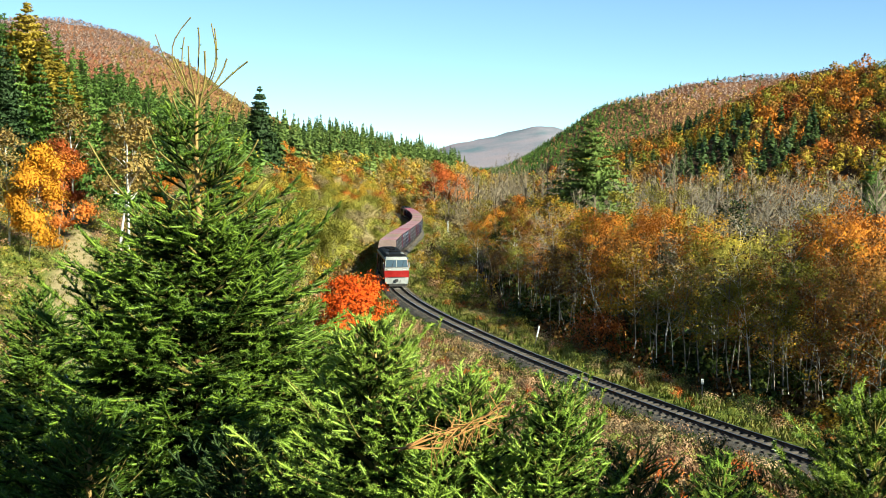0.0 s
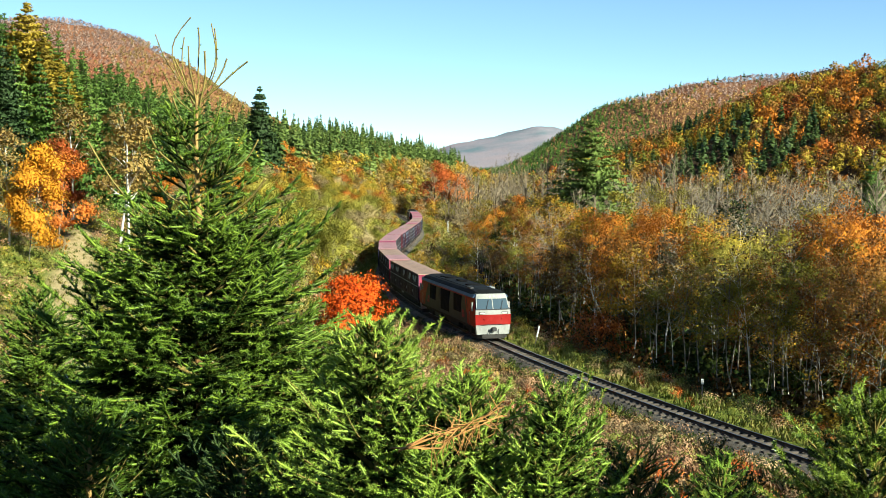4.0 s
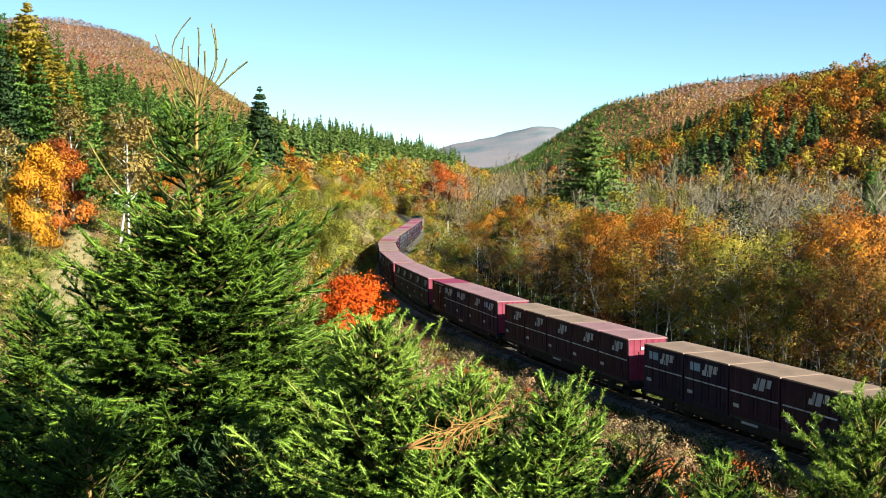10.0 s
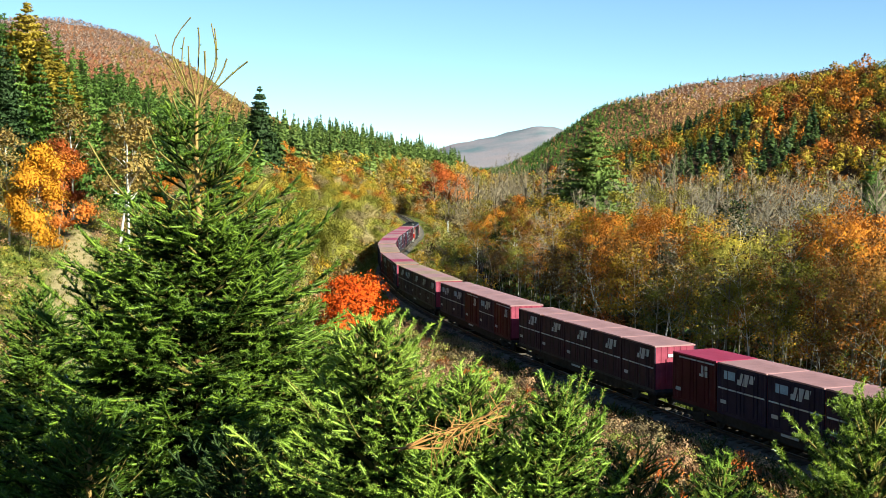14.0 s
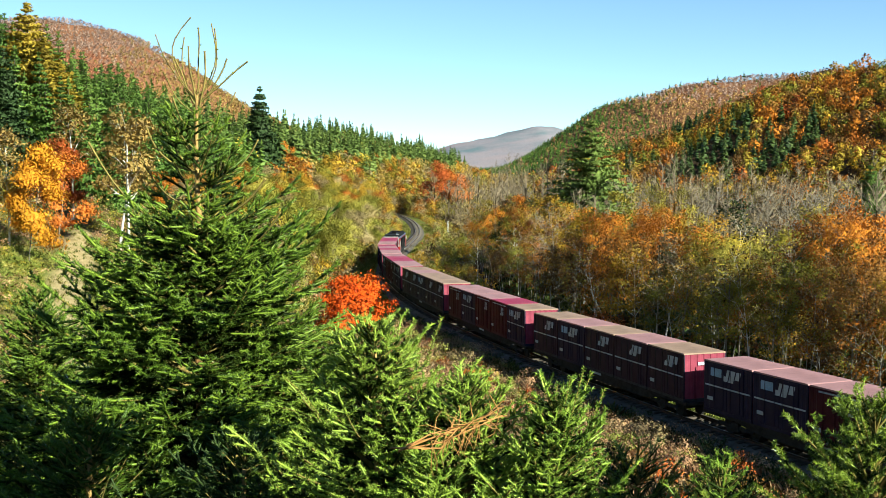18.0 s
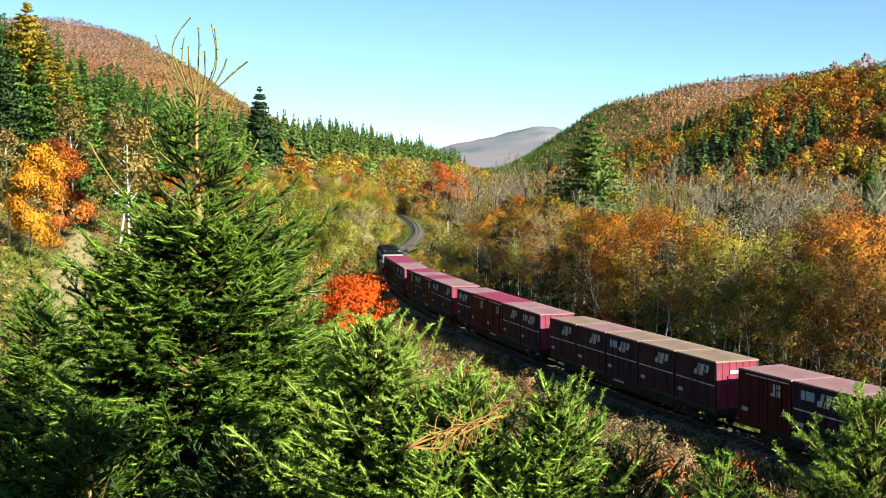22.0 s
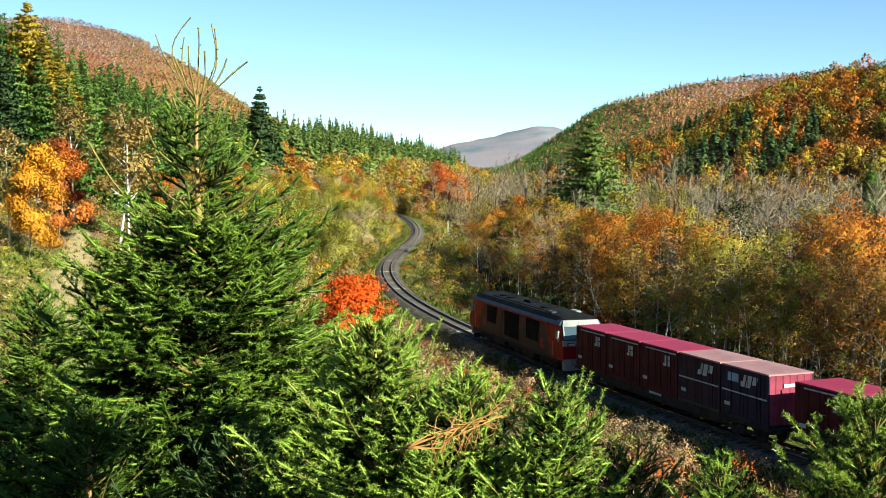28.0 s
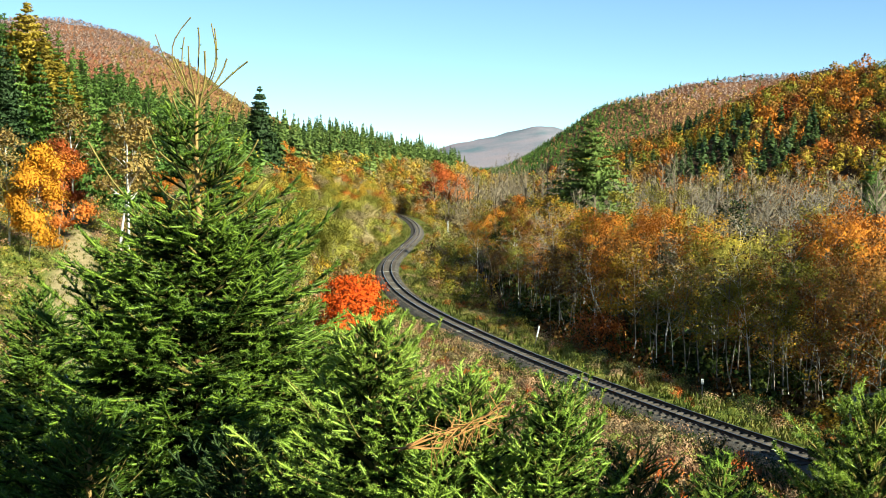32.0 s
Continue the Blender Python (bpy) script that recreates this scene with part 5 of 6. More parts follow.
for k, (x, y) in enumerate(spots[:298]):
    i = (2, 0, 1, 6, 7, 2, 1, 4, 2, 5, 8, 2, 3, 6, 4, 2)[int(rng.integers(0, 16))]
    if y > 92 and k % 4 == 0:
        i = (4, 2, 1, 2)[k // 3 % 4]
    mi = int(rng.integers(0, 8))
    deep = float(Q(np.array(x), np.array(y)))
    plant("woodland_tree", EM[mi] if deep < 17 else EB[mi % 5], x, y, tones[i][0], (BARK, BARK_GREY, BARK_WHITE)[(0, 1, 0, 1, 1, 0, 1, 1, 0, 2, 1, 2)[int(rng.integers(0, 12))] if mi < 6 else 1], tones[i][1] + " slender tree at the edge of a dense wood", "tree", "trees of the east wood", rng.uniform(0.58, 0.88) * (0.85 if deep < 12.5 else 1.0), rng.uniform(0, 360))


# trees outside the view only, added to shade the east wood's trunks
spots = scatter(rng, 6000, 20, 150, -60, 190, 7.0, lambda x, y: ~in_view(x, y) & (x > 0) & (Q(x, y) > 16) & (Q(x, y) < 50))
merged("outer_wood", FRS, spots, rng, OLIVE, "unseen olive broadleaf wood beside the line, added to shade the east wood", 0.75, 1.05)


# ---- young spruces on the knoll before the camera ----
def needle_mesh(T, dens, length, width, g):
    """Needles round twigs given as rows of (start, end)."""
    a, b = T[:, :3], T[:, 3:6]
    d = b - a
    L = np.linalg.norm(d, axis=1)
    d = d / L[:, None]
    n = np.maximum(3, (L * dens).astype(int))
    i = np.repeat(np.arange(len(T)), n)
    N = len(i)
    t = g.random(N) ** 0.9
    rnd = g.normal(size=(N, 3))
    rnd[:, 2] += 0.25
    w = rnd - (rnd * d[i]).sum(1)[:, None] * d[i]
    w /= np.linalg.norm(w, axis=1)[:, None] + 1e-9
    c = g.uniform(0.25, 0.65, N)[:, None]
    dirn = d[i] * c + w * np.sqrt(1 - c * c)
    p = a[i] + (b - a)[i] * t[:, None]
    side = np.cross(dirn, g.normal(size=(N, 3)))
    side *= 1.3 * width / (np.linalg.norm(side, axis=1)[:, None] + 1e-9)
    tip = p + dirn * (length * 1.12 * g.uniform(0.75, 1.2, N))[:, None]
    V = np.stack([p - side, p + side, tip], 1).reshape(-1, 3)
    return mesh_np("needles", V, np.arange(N * 3).reshape(N, 3))


def grow_spruce(seed, H, crown, slope, gap=0.27, per=7, dens=220, length=0.021, width=0.0022, twig_gap=0.06, steep=1.0, shoots=(), bare_top=0.0, r_trunk=0.012, lean=(0, 0), core=0.0065, sparse=0.0, brushes=()):
    """A young spruce of height H with a crown that long: whorls of boughs, side twigs on them, needles round these."""
    g = np.random.default_rng(seed)
    wood, twig, thin, old_twig, old_fat, fat = [], [], [], [], [], []
    axis = lambda z: np.array([lean[0] * (z / H) ** 2 + 0.015 * math.sin(3 * z), lean[1] * (z / H) ** 2 + 0.012 * math.cos(2.3 * z), z])
    zs = np.arange(-0.4, H + 0.01, 0.25)
    for z0, z1 in zip(zs, zs[1:]):
        wood.append((*axis(z0), *axis(z1), r_trunk * (H - z0) + 0.016, r_trunk * (H - z1) + 0.016))

    def spray(p, d, ln, r0, level, tip=1.0, thin_out=0.12):
        side = np.cross(d, [0, 0, 1.0])
        side = unit(side)
        n = max(3, int(ln / 0.1))
        step, q = ln / n, p
        turn = -1
        for k in range(n):
            d = unit(d + np.array([0, 0, (0.05 if k > n * 0.4 else -0.03) * (1 if level == 0 else 0.6)]) + g.normal(size=3) * (0.045 if level == 0 else 0.018))
            e = q + d * step
            f = (k + 0.5) / n
            if level > 0 or f > 0.8:
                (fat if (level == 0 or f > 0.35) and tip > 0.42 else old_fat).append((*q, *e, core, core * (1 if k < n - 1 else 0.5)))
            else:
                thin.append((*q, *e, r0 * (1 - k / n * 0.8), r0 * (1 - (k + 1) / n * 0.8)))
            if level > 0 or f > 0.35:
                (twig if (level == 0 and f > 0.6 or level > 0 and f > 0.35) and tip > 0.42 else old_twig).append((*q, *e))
            if level < 2 and f > (0.16 if level == 0 else 0.1):
                m = max(1, round(step / twig_gap)) if g.random() < step / twig_gap else 0
                if level == 1 and (ln < 0.22 or g.random() < 0.45):
                    m = 0
                for j in range(m):
                    for turn in (-1, 1):
                        if g.random() < thin_out:
                            continue
                        sl = (ln * (1 - f) * 0.42 + 0.05) * g.uniform(0.7, 1.2)
                        if level == 1:
                            sl = min(sl, 0.15)
                        if sl < 0.035:
                            continue
                        sd = unit(d * 0.75 + side * turn * 0.75 + np.array([0, 0, g.normal() * 0.22 - 0.05]))
                        s0 = q + d * step * (j + g.random()) / m
                        if level == 1 or sl < 0.13:
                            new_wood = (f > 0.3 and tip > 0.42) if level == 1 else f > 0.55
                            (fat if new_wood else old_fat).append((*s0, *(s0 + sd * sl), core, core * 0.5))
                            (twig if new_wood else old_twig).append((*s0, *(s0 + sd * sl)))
                        else:
                            spray(s0, sd, sl, 0.004, 1, f * 1.35)
            q = e

    d_top = bare_top
    while d_top < crown:
        z = H - d_top
        for k in range(per if d_top >= sparse else 4):
            dd = d_top + g.uniform(-0.1, 0.1) if d_top > 0.2 else d_top
            az = k * 6.283 / per + g.random() * 0.9 + d_top * 5
            el = math.radians(np.interp(dd * steep, [0, 0.4, 1.0, 2.0, 3.2], [60, 50, 42, 33, 22]) + g.normal() * 6)
            ln = (slope * dd + 0.16) * g.uniform(0.72, 1.15) / max(0.6, math.cos(el))
            spray(axis(H - dd), np.array([math.cos(az) * math.cos(el), math.sin(az) * math.cos(el), math.sin(el)]), ln, 0.006 + 0.008 * ln, 0, 1.0, 0.12 if dd > sparse else 0.3)
        d_top += gap * g.uniform(0.8, 1.15) * (1.5 if d_top < sparse else 1.0)
    for z0, cx, cz, x1, y1, z1, r in shoots:
        r *= 1.3
        pts = []
        for k in range(9):
            f = k / 8
            pts.append(axis(H) + np.array([2 * f * (1 - f) * cx + f * f * x1 + 0.006 * math.sin(9 * f + 20 * x1), y1 * f, (1 - f) ** 2 * z0 + 2 * f * (1 - f) * cz + f * f * z1]))
        for a, b in zip(pts, pts[1:]):
            thin.append((*a, *b, r, r * 0.85))
            twig.append((*a, *(a + (b - a) * 0.1)))
        thin.append((*pts[-1], *(pts[-1] + (pts[-1] - pts[-2]) * 0.15), r * 1.5, r * 0.6))
    for x0, y0, z0, x1, y1, z1 in brushes:
        a, b = axis(H) + np.array([x0, y0, z0]), axis(H) + np.array([x1, y1, z1])
        for k in range(5):
            p, q = a + (b - a) * k / 5 + np.array([0, 0, 0.02 * math.sin(k * 0.63)]), a + (b - a) * (k + 1) / 5 + np.array([0, 0, 0.02 * math.sin((k + 1) * 0.63)])
            thin.append((*p, *q, 0.005, 0.0045))
            twig += [(*p, *q), (*p, *q)]
    V, F = tubes(wood, 8)
    W, G = tubes(thin, 3)
    C, D = tubes(fat, 3)
    O, R = tubes(old_fat, 3)
    return (mesh_np("trunk", V, F, True), mesh_np("boughs", W, G), mesh_np("shoots", C, D), needle_mesh(np.array(twig), dens, length, width, g),
            mesh_np("old_shoots", O, R), needle_mesh(np.array(old_twig), dens * 0.8, length, width, g))


def young_spruce(label, meshes, x, y, z, needle=NEEDLE, turn=0.0, bark=SPRUCE_BARK):
    e = thing("young_spruce", pose(x, y, z, 0, 0, turn), label, "spruce tree", "young spruces on the knoll")
    piece("trunk", meshes[0], bark, e, "orange-brown bark")
    tagged(piece("bough_wood", meshes[1], SPRUCE_TWIG, e), kind="stuff")
    tagged(piece("shoot_mass", meshes[2], needle, e), kind="stuff")
    tagged(piece("needles", meshes[3], needle, e), kind="stuff")
    tagged(piece("old_growth", meshes[4], NEEDLE_OLD_SHADED, e, "older inner shoots, darkened for the shade between boughs"), kind="stuff")
    tagged(piece("old_needles", meshes[5], NEEDLE_OLD_SHADED, e, "older inner needles, darkened for the shade between boughs"), kind="stuff")
    return e


def rooted(x, y, top):
    """The ground at a place and the height from it to a tree's top."""
    z = gz(x, y) - 0.05
    return z, top - z


# the tall one: a broken leader with a candelabra of shoots
z, H = rooted(-2.41, 11.0, 13.08)
# each shoot: height where it leaves the stem, the bend (across, up), the tip (across, deep, up) and its radius
CAND = ((-0.06, -0.25, 0.16, -0.41, 0.05, 0.57, 0.005), (-0.05, -0.42, 0.36, -0.05, -0.08, 0.72, 0.006), (-0.08, -0.2, 0.1, -0.14, 0.1, 0.55, 0.006),
        (0.0, 0.03, 0.3, 0.01, 0.05, 0.64, 0.007), (-0.04, 0.28, 0.2, 0.19, -0.05, 0.62, 0.006), (-0.05, 0.26, 0.25, 0.14, 0.08, 0.68, 0.006), (-0.1, 0.2, 0.06, 0.28, 0.05, 0.34, 0.008),
        (-0.12, 0.2, 0.08, 0.49, 0.0, 0.31, 0.008), (-0.2, -0.2, -0.1, -0.3, -0.1, 0.2, 0.006), (-0.3, 0.25, -0.25, 0.36, 0.1, 0.02, 0.007),
        (-1.28, 0.4, -1.22, 0.7, -0.25, -0.83, 0.012), (-1.43, -0.6, -1.3, -1.0, -0.2, -0.5, 0.009), (-0.75, -0.3, -0.75, -0.42, -0.3, -0.35, 0.008), (-0.9, 0.4, -0.85, 0.55, 0.2, -0.45, 0.008),
        (-1.7, 0.6, -1.6, 0.85, -0.4, -1.15, 0.011), (-1.1, -0.35, -1.1, -0.6, 0.2, -0.65, 0.008),
        (-0.16, -0.12, 0.1, -0.22, 0.04, 0.36, 0.008), (-0.2, 0.1, 0.05, 0.1, -0.06, 0.4, 0.009), (-0.35, -0.2, -0.3, -0.26, 0.1, -0.02, 0.008), (-0.45, 0.16, -0.4, 0.24, -0.1, -0.12, 0.008), (-0.1, -0.06, 0.15, -0.07, -0.05, 0.45, 0.008))
MAIN = grow_spruce(5, H, min(H - 0.3, 5.2), 0.5, 0.19, 12, 240, 0.03, 0.004, 0.1, 1.0, CAND, 0.55, 0.0095, sparse=1.55, core=0.013)
young_spruce("tall young spruce with a broken leader and bare upright shoots", MAIN, -2.41, 11.0, z, NEEDLE)

z, H = rooted(-0.5, 8.2, 11.0)
young_spruce("bushy bright green young spruce with upright shoots", grow_spruce(6, H, min(H - 0.2, 2.1), 0.55, 0.17, 9, 330, 0.025, 0.003, 0.085, 0.8, core=0.01, brushes=((-0.4, -0.1, -0.48, -0.63, -0.2, -0.19), (-0.39, -0.1, -0.54, -0.68, -0.2, -0.4), (0.4, -0.1, -0.56, 0.52, -0.1, -0.19), (0.42, -0.1, -0.35, 0.68, -0.15, -0.23), (0.38, 0.1, -0.15, 0.5, 0.1, 0.22), (0.2, 0.1, -0.1, 0.3, 0.1, 0.2), (-0.05, -0.1, -0.2, -0.12, -0.1, 0.05))), -0.5, 8.2, z, NEEDLE_YOUNG)
z, H = rooted(0.62, 7.4, 10.66)
young_spruce("bushy green young spruce leaning to the light", grow_spruce(7, H, min(H - 0.2, 1.8), 0.42, 0.16, 9, 330, 0.025, 0.003, 0.085, 0.6, lean=(0.12, 0), core=0.01, brushes=((0.05, -0.05, -0.25, 0.19, -0.05, 0.34), (0.0, -0.05, -0.3, 0.1, -0.05, 0.28), (0.15, -0.05, -0.3, 0.33, -0.05, 0.2), (-0.05, 0.0, -0.2, 0.02, 0.0, 0.22), (0.1, 0.1, -0.2, 0.26, 0.1, 0.28))), 0.62, 7.4, z, NEEDLE_YOUNG)
z, H = rooted(0.16, 7.8, 10.66)
young_spruce("low bright green young spruce between two larger ones", grow_spruce(11, H, min(H - 0.2, 1.7), 0.5, 0.16, 9, 300, 0.024, 0.003, 0.09, 0.7, core=0.01), 0.16, 7.8, z, NEEDLE_YOUNG)
z, H = rooted(2.07, 5.3, 11.03)
young_spruce("near green spruce with stiff pale shoots", grow_spruce(8, H, min(H - 0.2, 1.6), 0.5, 0.15, 9, 800, 0.021, 0.0019, 0.12, 0.6, core=0.005, brushes=((-0.1, -0.05, -0.4, -0.3, -0.1, -0.06), (-0.3, -0.1, -0.5, -0.62, -0.15, -0.22), (0.0, -0.05, -0.25, -0.1, -0.1, 0.08), (0.08, 0.0, -0.25, 0.2, 0.0, 0.14), (-0.45, -0.1, -0.65, -0.8, -0.1, -0.42), (0.2, -0.1, -0.35, 0.36, -0.1, 0.02), (-0.2, -0.15, -0.55, -0.42, -0.3, -0.3))), 2.07, 5.3, z, NEEDLE_NEAR)
z, H = rooted(1.66, 6.6, 10.36)
young_spruce("small green spruce in the shade of larger ones", grow_spruce(9, H, min(H - 0.2, 1.2), 0.4, 0.17, 7, 420, 0.02, 0.002, 0.09, 0.6, core=0.007), 1.66, 6.6, z, NEEDLE_YOUNG)
z, H = rooted(1.38, 7.9, 10.15)
young_spruce("small spruce with bare pale leading shoots", grow_spruce(10, H, min(H - 0.2, 1.2), 0.45, 0.17, 6, 200, 0.018, 0.0018, 0.06, 0.5, ((-0.1, 0.0, 0.1, 0.01, 0.0, 0.24, 0.006), (-0.15, -0.14, 0.0, -0.16, 0.0, 0.14, 0.005), (-0.15, 0.13, 0.0, 0.15, 0.05, 0.13, 0.005)), 0.1), 1.38, 7.9, z, NEEDLE)
z, H = rooted(-6.0, 16.5, 10.4)
young_spruce("young spruce half hidden behind a taller one", grow_spruce(12, H, min(H - 0.2, 4.2), 0.48, 0.22, 13, 150, 0.032, 0.005, 0.11, core=0.014), -6.0, 16.5, z, NEEDLE)
# two spruces added where the tall one's shaded lower boughs look dark
z, H = rooted(-1.6, 8.8, 10.0)
young_spruce("added low spruce on the knoll, needles coloured dark for shade", grow_spruce(14, H, min(H - 0.2, 1.5), 0.6, 0.22, 9, 170, 0.024, 0.0036, 0.12, core=0.01), -1.6, 8.8, z, FIR_DARK_SHADE)
z, H = rooted(-2.9, 9.0, 10.2)
young_spruce("bushy spruce added before the tall one's shaded lower boughs", grow_spruce(16, H, min(H - 0.2, 1.8), 0.55, 0.2, 10, 170, 0.024, 0.0036, 0.12, core=0.01), -2.9, 9.0, z, NEEDLE)
# low spruces: shade is put into their dark needle colour
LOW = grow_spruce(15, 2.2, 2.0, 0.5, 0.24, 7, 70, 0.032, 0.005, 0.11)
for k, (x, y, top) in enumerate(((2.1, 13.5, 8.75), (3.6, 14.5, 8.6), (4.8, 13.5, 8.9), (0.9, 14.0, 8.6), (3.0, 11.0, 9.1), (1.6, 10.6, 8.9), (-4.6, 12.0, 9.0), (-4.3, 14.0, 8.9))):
    young_spruce("low spruce below the knoll, needles coloured dark for shade", LOW, x, y, top - 2.2, FIR_DARK_SHADE, 45 * k)

# unseen conifers on the knoll's flank, east of the camera, added for shade
SLIM = grow_conifer(75, 12, 1.5, 22, 9, 6, 0.2, 0.04, 1.3)
FLANK = grow_conifer(74, 8, 1.9, 15, 8, 6, 0.2, 0.04)
for k in range(11):
    x, y = 4.2 + 0.95 * k + 0.5 * (k % 2), -3.4 + 0.9 * k - 0.6 * (k % 3)
    plant("flank_conifer", FLANK, x, y, CONIFER, BARK, "unseen dark green conifer on the flank of the knoll, added for shade", "conifer tree", "conifers on the knoll's flank", ({3: 14.0, 4: 14.2, 5: 17.3}.get(k, 17.2 + 0.5 * (k % 3)) - gz(x, y)) / 8, 40 * x)

for x, y, top in ((2.98, 2.62, 17.2), (4.6, 0.2, 19.6), (6.2, -1.2, 20.5), (5.2, -1.6, 20.5), (7.2, -3.0, 22), (11.0, 6.6, 18), (12.6, 7.6, 21.0), (13.4, 5.6, 18), (15.0, 8.8, 22), (14.6, 7.0, 23), (10.0, 5.0, 17), (11.7, 4.6, 18), (12.0, 8.7, 21), (9.5, 7.2, 17), (11.4, 7.8, 20), (10.6, 5.9, 17.5)):
    plant("flank_conifer", SLIM, x, y, CONIFER, BARK, "unseen slim dark green conifer on the flank of the knoll, added for shade", "conifer tree", "conifers on the knoll's flank", (top - gz(x, y)) / 12, 70 * x)

for x, y, top in ((14.0, 6.2, 18.5), (15.5, 7.0, 19.5), (16.0, 8.0, 20), (13.0, 8.0, 18.5), (14.5, 9.3, 19.5), (12.4, 6.4, 18), (11.6, 7.2, 17.5)):
    plant("flank_conifer", FLANK, x, y, CONIFER, BARK, "unseen dark green conifer on the flank of the knoll, added for shade", "conifer tree", "conifers on the knoll's flank", (top - gz(x, y)) / 8, 55 * x)

# dead twigs caught between the boughs
e = thing("dead_bough", pose(0.08, 6.6, 10.76, 0, 0, 8), "dry brown broken bough caught between green spruces", "bough")
g = np.random.default_rng(21)
for k in range(5):
    pts = [np.array([-0.34 + 0.2 * j + 0.03 * g.normal(), 0.03 * g.normal(), -0.1 + 0.02 * j + 0.011 * j * j + 0.007 * k * j + 0.016 * g.normal()]) for j in range(4)]
    W, G = tubes([(*a, *b, 0.0062 - 0.0011 * j, 0.0051 - 0.0011 * j) for j, (a, b) in enumerate(zip(pts, pts[1:]))], 6)
    limb_ = piece("limb", mesh_np("limb", W, G, True), DEAD_TWIG, e)
    seg = []
    for j in range(11):
        f = g.uniform(0.8, 2.95)
        a = pts[int(f)] * (1 - f % 1) + pts[min(3, int(f) + 1)] * (f % 1)
        d = unit(np.array([g.normal() * 0.5, g.normal() * 0.3, g.normal() * 0.7 - 0.2]))
        b = a + d * g.uniform(0.05, 0.13)
        seg += [(*a, *b, 0.0036, 0.0028), (*b, *(b + unit(d + g.normal(size=3) * 0.5) * 0.06), 0.0028, 0.0015)]
    W, G = tubes(seg, 3)
    tagged(piece("twig_tangle", mesh_np("twig_tangle", W, G), DEAD_TWIG, limb_), kind="stuff")


# ---- shrubs and grasses beside the line ----
SH = [grow_broadleaf(200 + k, 1.5, 0.9, 4, 2, 1, 0.02, 620, 0.062, 0.2, 3) for k in range(4)]
big = grow_broadleaf(210, 4.6, 2.6, 13, 4, 3, 0.05, 15000, 0.095, 0.27, 4)
plant("scarlet_maple", big, -7.75, 92, SCARLET, BARK, "bushy scarlet maple beside the railway line", "maple", scale=0.95, crown="leaves", wood="stem")
plant("russet_bush", grow_broadleaf(211, 3.4, 2.1, 12, 3, 3, 0.1, 3600, 0.08, 0.3, 3), *in_wood(0.143, 8.6), RED, BARK, "dusky red bush at the edge of the wood", "bush", crown="leaves", wood="stem")
plant("golden_bush", grow_broadleaf(212, 2.4, 1.2, 9, 3, 3, 0.1, 1300, 0.1, 0.25, 3), 21.5, 60.5, YELLOW, BARK, "small golden orange bush beside the track", "bush", crown="leaves", wood="stem")


def shrubs(n, x0, x1, y0, y1, gap, test, tones, label, group, lo, hi):
    for k, (x, y) in enumerate(scatter(rng, n * 40, x0, x1, y0, y1, gap, test)[:n]):
        mat, word = tones[int(rng.integers(0, len(tones)))]
        plant("shrub", SH[k % 4], x, y, mat, BARK, word + " " + label, "shrub", group, rng.uniform(lo, hi), rng.uniform(0, 360), crown="leaves", wood="stem")


shrubs(185, -12, 26, 38, 96, 1.1, lambda x, y: (Q(x, y) > -17) & (Q(x, y) < -4.2), ((GRASS_DRY, "dry buff"), (GRASS_DRY, "dry buff"), (RED, "reddening"), (HAZEL, "dry brown"), (GRASS, "green"), (HAZEL, "dry brown"), (GRASS, "green"), (GRASS_DRY, "withered buff"), (OLIVE, "yellowing")), "shrub on the bank beside the track", "shrubs on the near bank", 0.5, 0.95)
shrubs(70, -5, 32, 48, 170, 1.5, lambda x, y: (Q(x, y) > 4.6) & (Q(x, y) < 9.5), ((GRASS, "green"), (RUST, "russet"), (GRASS_DRY, "straw coloured"), (GREEN, "leafy green"), (OLIVE, "olive")), "shrub between the track and the wood", "shrubs on the far verge", 0.5, 1.0)
shrubs(42, -40, -8, 95, 200, 2.0, lambda x, y: (Q(x, y) > -40) & (Q(x, y) < -5) & in_view(x, y), ((GRASS, "green"), (OLIVE, "olive"), (GRASS_DRY, "straw coloured"), (RUST, "rust brown")), "shrub on the grassy west slope", "shrubs on the west slope", 0.6, 1.5)
US = [arrays(grow_broadleaf(220 + k, 1.8, 1.1, 4, 1, 1, 0.02, 150, 0.16, 0.3, 2)[1]) for k in range(3)]
places = scatter(rng, 16000, 8, 80, 46, 190, 1.5, lambda x, y: (Q(x, y) > 9) & (Q(x, y) < 38) & in_view(x, y))
deal = share(places, 6, 0.6, 0.4)
# undergrowth green is kept dark so the wood's interior looks shaded
merged("undergrowth", US, deal[0], rng, GREEN, "green undergrowth on the wood's floor, coloured dark for shade", 0.7, 1.5, "undergrowth")
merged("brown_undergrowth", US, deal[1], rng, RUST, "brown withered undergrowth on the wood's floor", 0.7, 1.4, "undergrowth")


BU = [far_round(s, 3.0, 1.5, 240, 0.14, 0.2, False) for s in (21, 22, 23)]
places = scatter(rng, 9000, -30, 16, 118, 430, 1.9, lambda x, y: (np.abs(Q(x, y)) > 4.4) & (Q(x, y) < 13) & (Q(x, y) > -15))
deal = share(places, 14, 0.3, 0.2, 0.2, 0.18, 0.12)
for pl, nm, mat, lab in zip(deal, ("olive_bushes", "green_bushes", "brown_bushes", "rust_bushes", "golden_bushes"), (OLIVE, GRASS, HAZEL, RUST, YELLOW),
                            ("olive bushes along the far curve", "green bushes along the far curve", "brown bushes along the far curve", "rust coloured bushes along the far curve", "golden bushes along the far curve")):
    merged(nm, BU, pl, rng, mat, lab, 0.45, 1.0, "bushes")
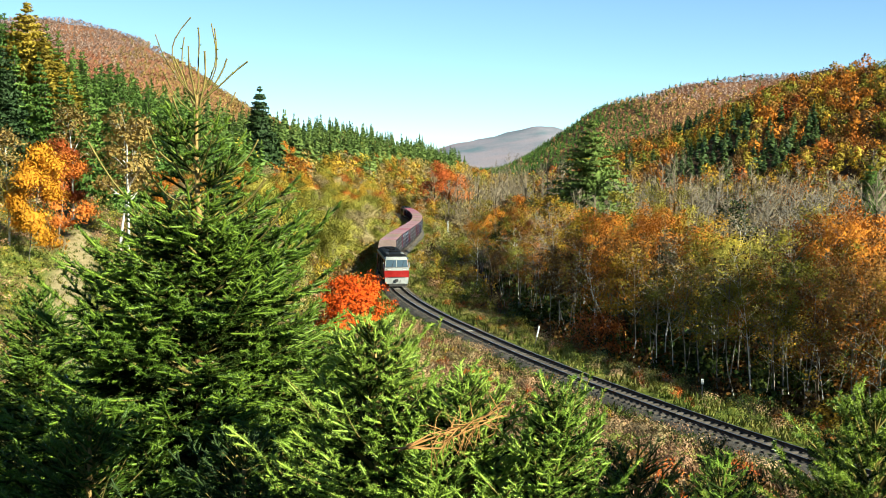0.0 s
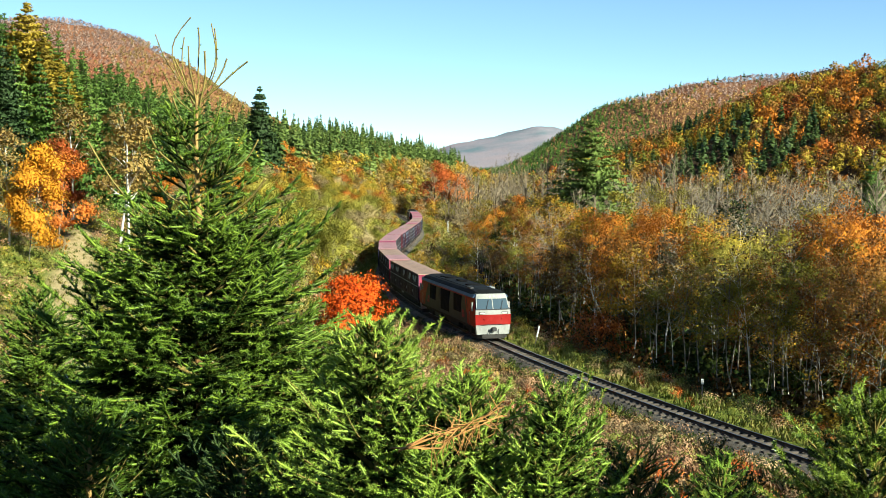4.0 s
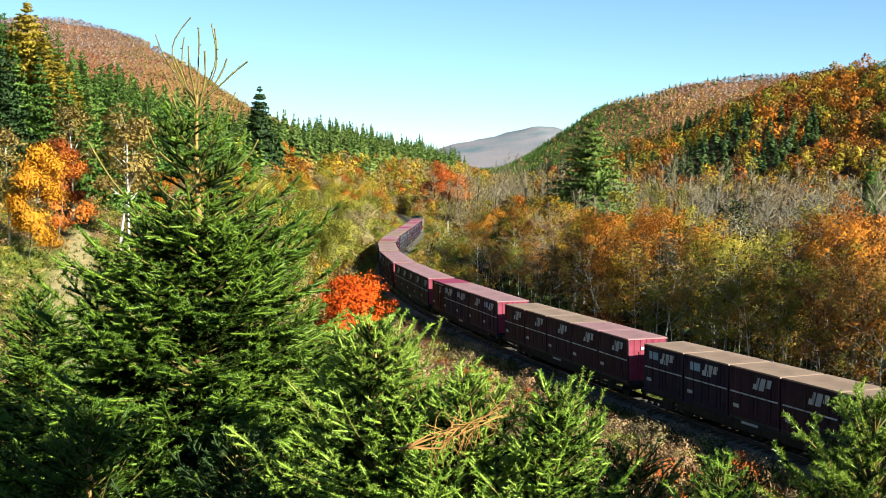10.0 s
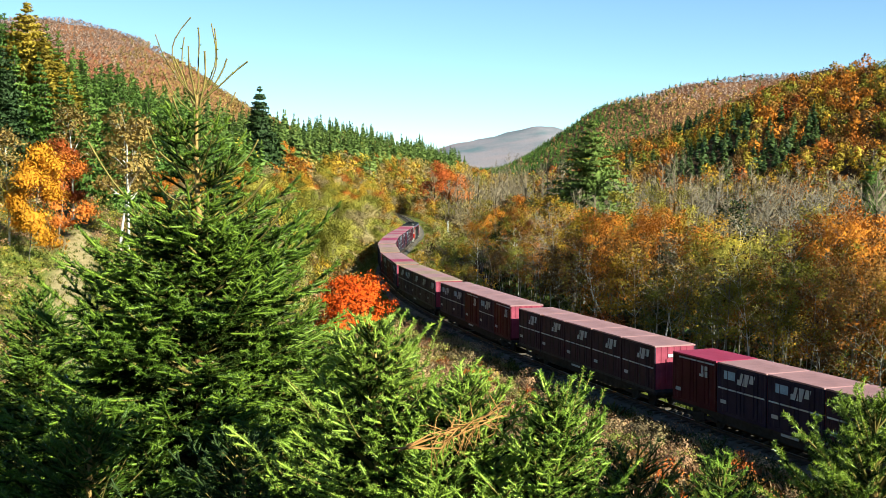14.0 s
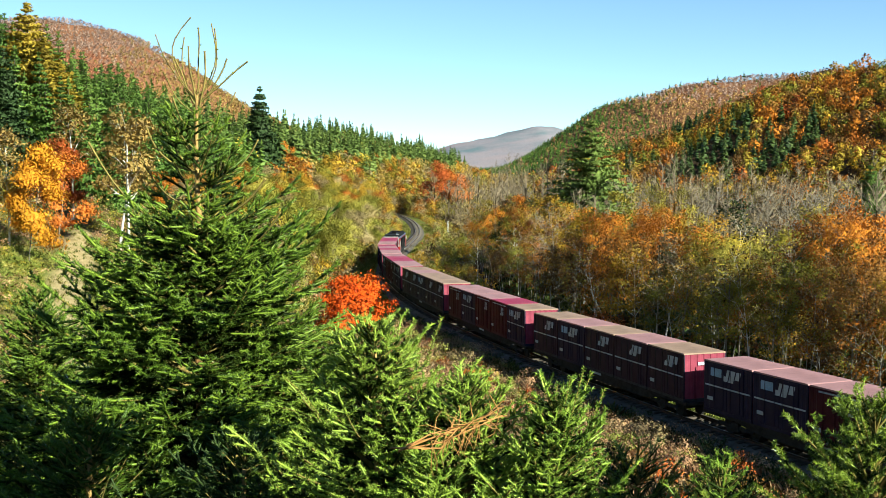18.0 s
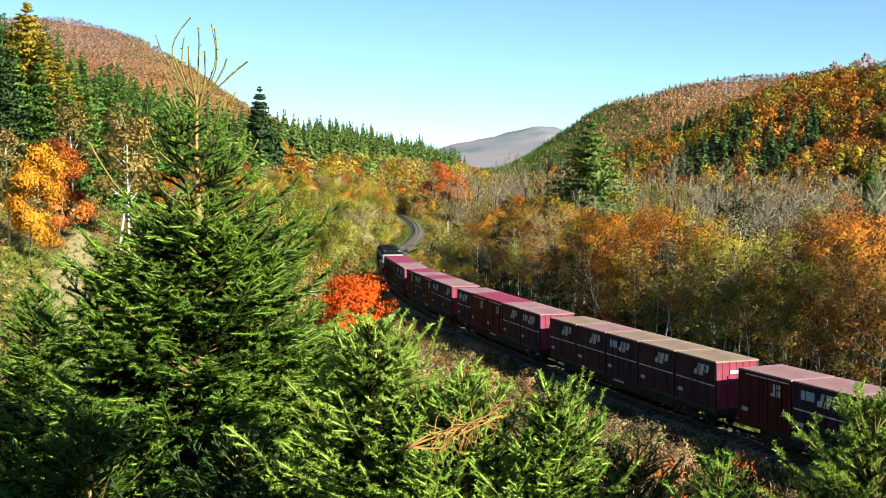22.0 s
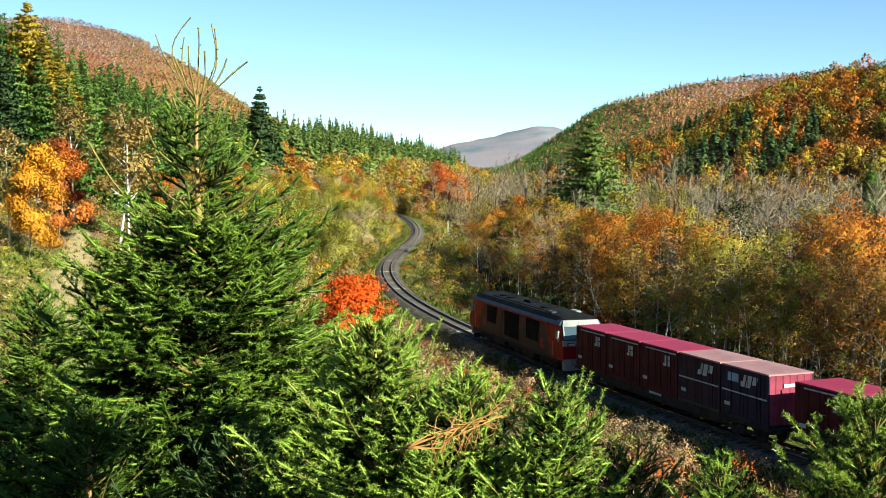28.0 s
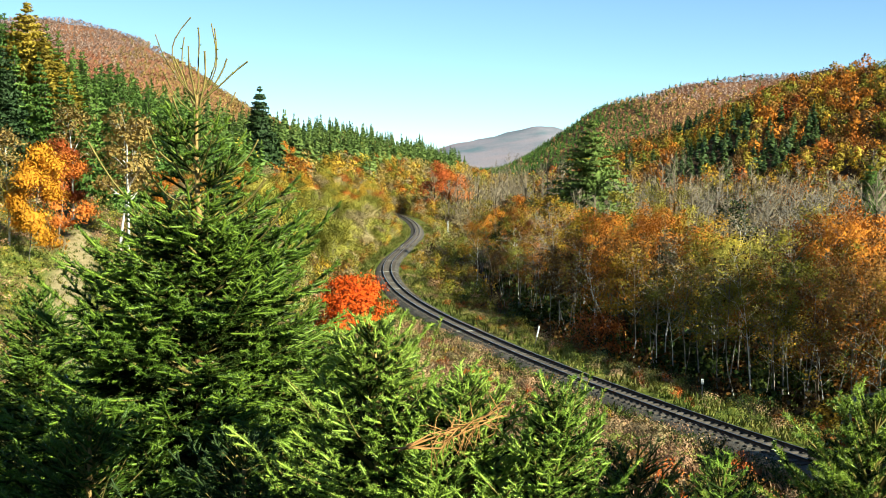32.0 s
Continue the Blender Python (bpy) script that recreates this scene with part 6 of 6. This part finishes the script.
VS = [arrays(grow_broadleaf(240 + k, 0.9, 0.5, 4, 1, 1, 0.02, 90, 0.07, 0.16, 2)[1]) for k in range(3)]
# weeds coloured dark beside the ballast to deepen the train's shadow
places = scatter(rng, 9000, -12, 28, 38, 100, 0.42, lambda x, y: (Q(x, y) > -3.7) & (Q(x, y) < -2.0))
merged("verge_scrub", VS, places, rng, GREEN, "weeds along the foot of the ballast, dark green for the train's shadow", 0.5, 0.95, "weeds")
SC = [arrays(grow_broadleaf(230 + k, 1.1, 0.7, 4, 1, 1, 0.02, 110, 0.07, 0.2, 2)[1]) for k in range(3)]
SD = [arrays(grow_broadleaf(250 + k, 1.0, 0.65, 4, 1, 1, 0.02, 230, 0.045, 0.2, 2)[1]) for k in range(3)]
places = scatter(rng, 9000, -14, 28, 36, 98, 0.75, lambda x, y: (Q(x, y) > -17) & (Q(x, y) < -2.6))
deal = share(places, 12, 0.6, 0.14, 0.2, 0.06)
for pl, nm, mat, lab in zip(deal, ("dry_scrub", "rusty_scrub", "green_scrub", "yellow_scrub"), (GRASS_DRY, RUST, GRASS, YELLOW),
                            ("dry buff scrub covering the bank", "rust brown scrub on the bank", "green leafy scrub on the bank", "yellowing scrub on the bank")):
    merged(nm, SD, pl, rng, mat, lab, 0.6, 1.1, "scrub")

places = scatter(rng, 14000, -80, -8, 56, 220, 1.15, lambda x, y: (Q(x, y) > -62) & (Q(x, y) < -7) & in_view(x, y) & (np.abs(x + 0.335 * y) > 2.8))
deal = share(places, 15, 0.45, 0.3, 0.25)
for pl, nm, mat, lab in zip(deal, ("slope_scrub", "olive_slope_scrub", "dry_slope_scrub"), (GRASS, OLIVE, GRASS_DRY),
                            ("leafy green scrub on the west slope", "olive yellow scrub on the west slope", "buff withered scrub on the west slope")):
    merged(nm, SC, pl, rng, mat, lab, 0.8, 1.6, "scrub")


places = scatter(rng, 16000, -30, 36, 42, 260, 0.8, lambda x, y: (Q(x, y) > 2.4) & (Q(x, y) < 9.0))
deal = share(places, 17, 0.45, 0.25, 0.18, 0.12)
for pl, nm, mat, lab in zip(deal, ("verge_herbs", "lime_verge_herbs", "dry_verge_herbs", "russet_verge_herbs"), (GRASS, LIME, GRASS_DRY, RED),
                            ("leafy green herbs between the track and the wood", "yellow-green herbs between the track and the wood", "withered buff herbs between the track and the wood", "russet herbs between the track and the wood")):
    merged(nm, SD, pl, rng, mat, lab, 0.5, 1.0, "herbs")


def tuft(seed, n, h, w):
    g = np.random.default_rng(seed)
    a = g.random(n) * 6.283
    P = np.stack([g.normal(size=n) * w, g.normal(size=n) * w, np.zeros(n)], 1)
    out = np.stack([np.cos(a), np.sin(a), np.zeros(n)], 1)
    sd = np.stack([-np.sin(a), np.cos(a), np.zeros(n)], 1) * 0.035
    hh = h * g.uniform(0.5, 1.2, n)[:, None]
    up = np.array([[0, 0, 1.0]])
    V = np.stack([P - sd, P + sd, P + out * hh * 0.3 + up * hh * 0.7 + sd * 0.6, P + out * hh * 0.6 + up * hh], 1).reshape(-1, 3)
    return V, np.arange(n * 4).reshape(n, 4), np.repeat(normed(out * 0.5 + up), 4, 0)


TU = [tuft(k, 16, 0.45, 0.22) for k in range(4)]
TD = [tuft(10 + k, 22, 0.6, 0.26) for k in range(4)]
places = scatter(rng, 46000, -30, 36, 38, 330, 0.55, lambda x, y: (np.abs(Q(x, y)) > 2.0) & (np.abs(Q(x, y)) < 11))
merged("verge_grass", TU, places, rng, GRASS, "long green and yellowing grass beside the track", 0.5, 1.3, "grass", 0.03)
places = scatter(rng, 34000, -14, 30, 36, 98, 0.36, lambda x, y: (Q(x, y) > -18) & (Q(x, y) < -3.0))
merged("dry_grass", TD, places, rng, GRASS_DRY, "dry buff grass and seed heads on the bank", 0.5, 1.2, "grass", 0.03)
places = scatter(rng, 15000, -75, -6, 52, 230, 0.8, lambda x, y: (Q(x, y) > -55) & (Q(x, y) < -6) & in_view(x, y))
merged("slope_grass", TU, places, rng, GRASS, "long yellow-green grass on the west slope", 0.5, 1.0, "grass", 0.03)

# ---- posts beside the line ----
POST_WHITE = paint("post_white", (0.8, 0.8, 0.78), 0.6, 0.8, 4)
POST_GREY = paint("post_grey", (0.25, 0.22, 0.19), 0.8, 0.7, 4)


def marker(name, x, y, h, r, white, label, tilt=0.0, plate=0.0):
    e = thing(name, pose(x, y, gz(x, y) - 0.1, 0, tilt, 0), label, "post")
    part("shaft", rod((0, 0, 0), (0, 0, h * (1 - white)), r, n=8), POST_GREY, e)
    if plate:
        part("plate", box(-plate / 2, plate / 2, -0.02, 0.02, h * (1 - white), h, 0.008), POST_WHITE, e, "small white plate")
    else:
        part("head", rod((0, 0, h * (1 - white)), (0, 0, h), r * 1.15, n=8), POST_WHITE, e, "white painted head")


marker("distance_post", 1.2, 270, 4.6, 0.09, 0.7, "tall white post beside the far curve")
marker("leaning_post", 7.1, 86, 1.75, 0.05, 0.5, "leaning stake with a white head beside the track", 12)
marker("marker_post", 15.6, 66.5, 1.45, 0.045, 0.22, "short marker post with a white plate", 0, 0.17)
marker("small_marker", -3.0, 171, 1.3, 0.05, 0.4, "short marker with a white plate beside the curve", 0, 0.4)
marker("red_stake", 13.2, 74.5, 0.9, 0.04, 0.1, "thin stake at the wood's edge")


motions()
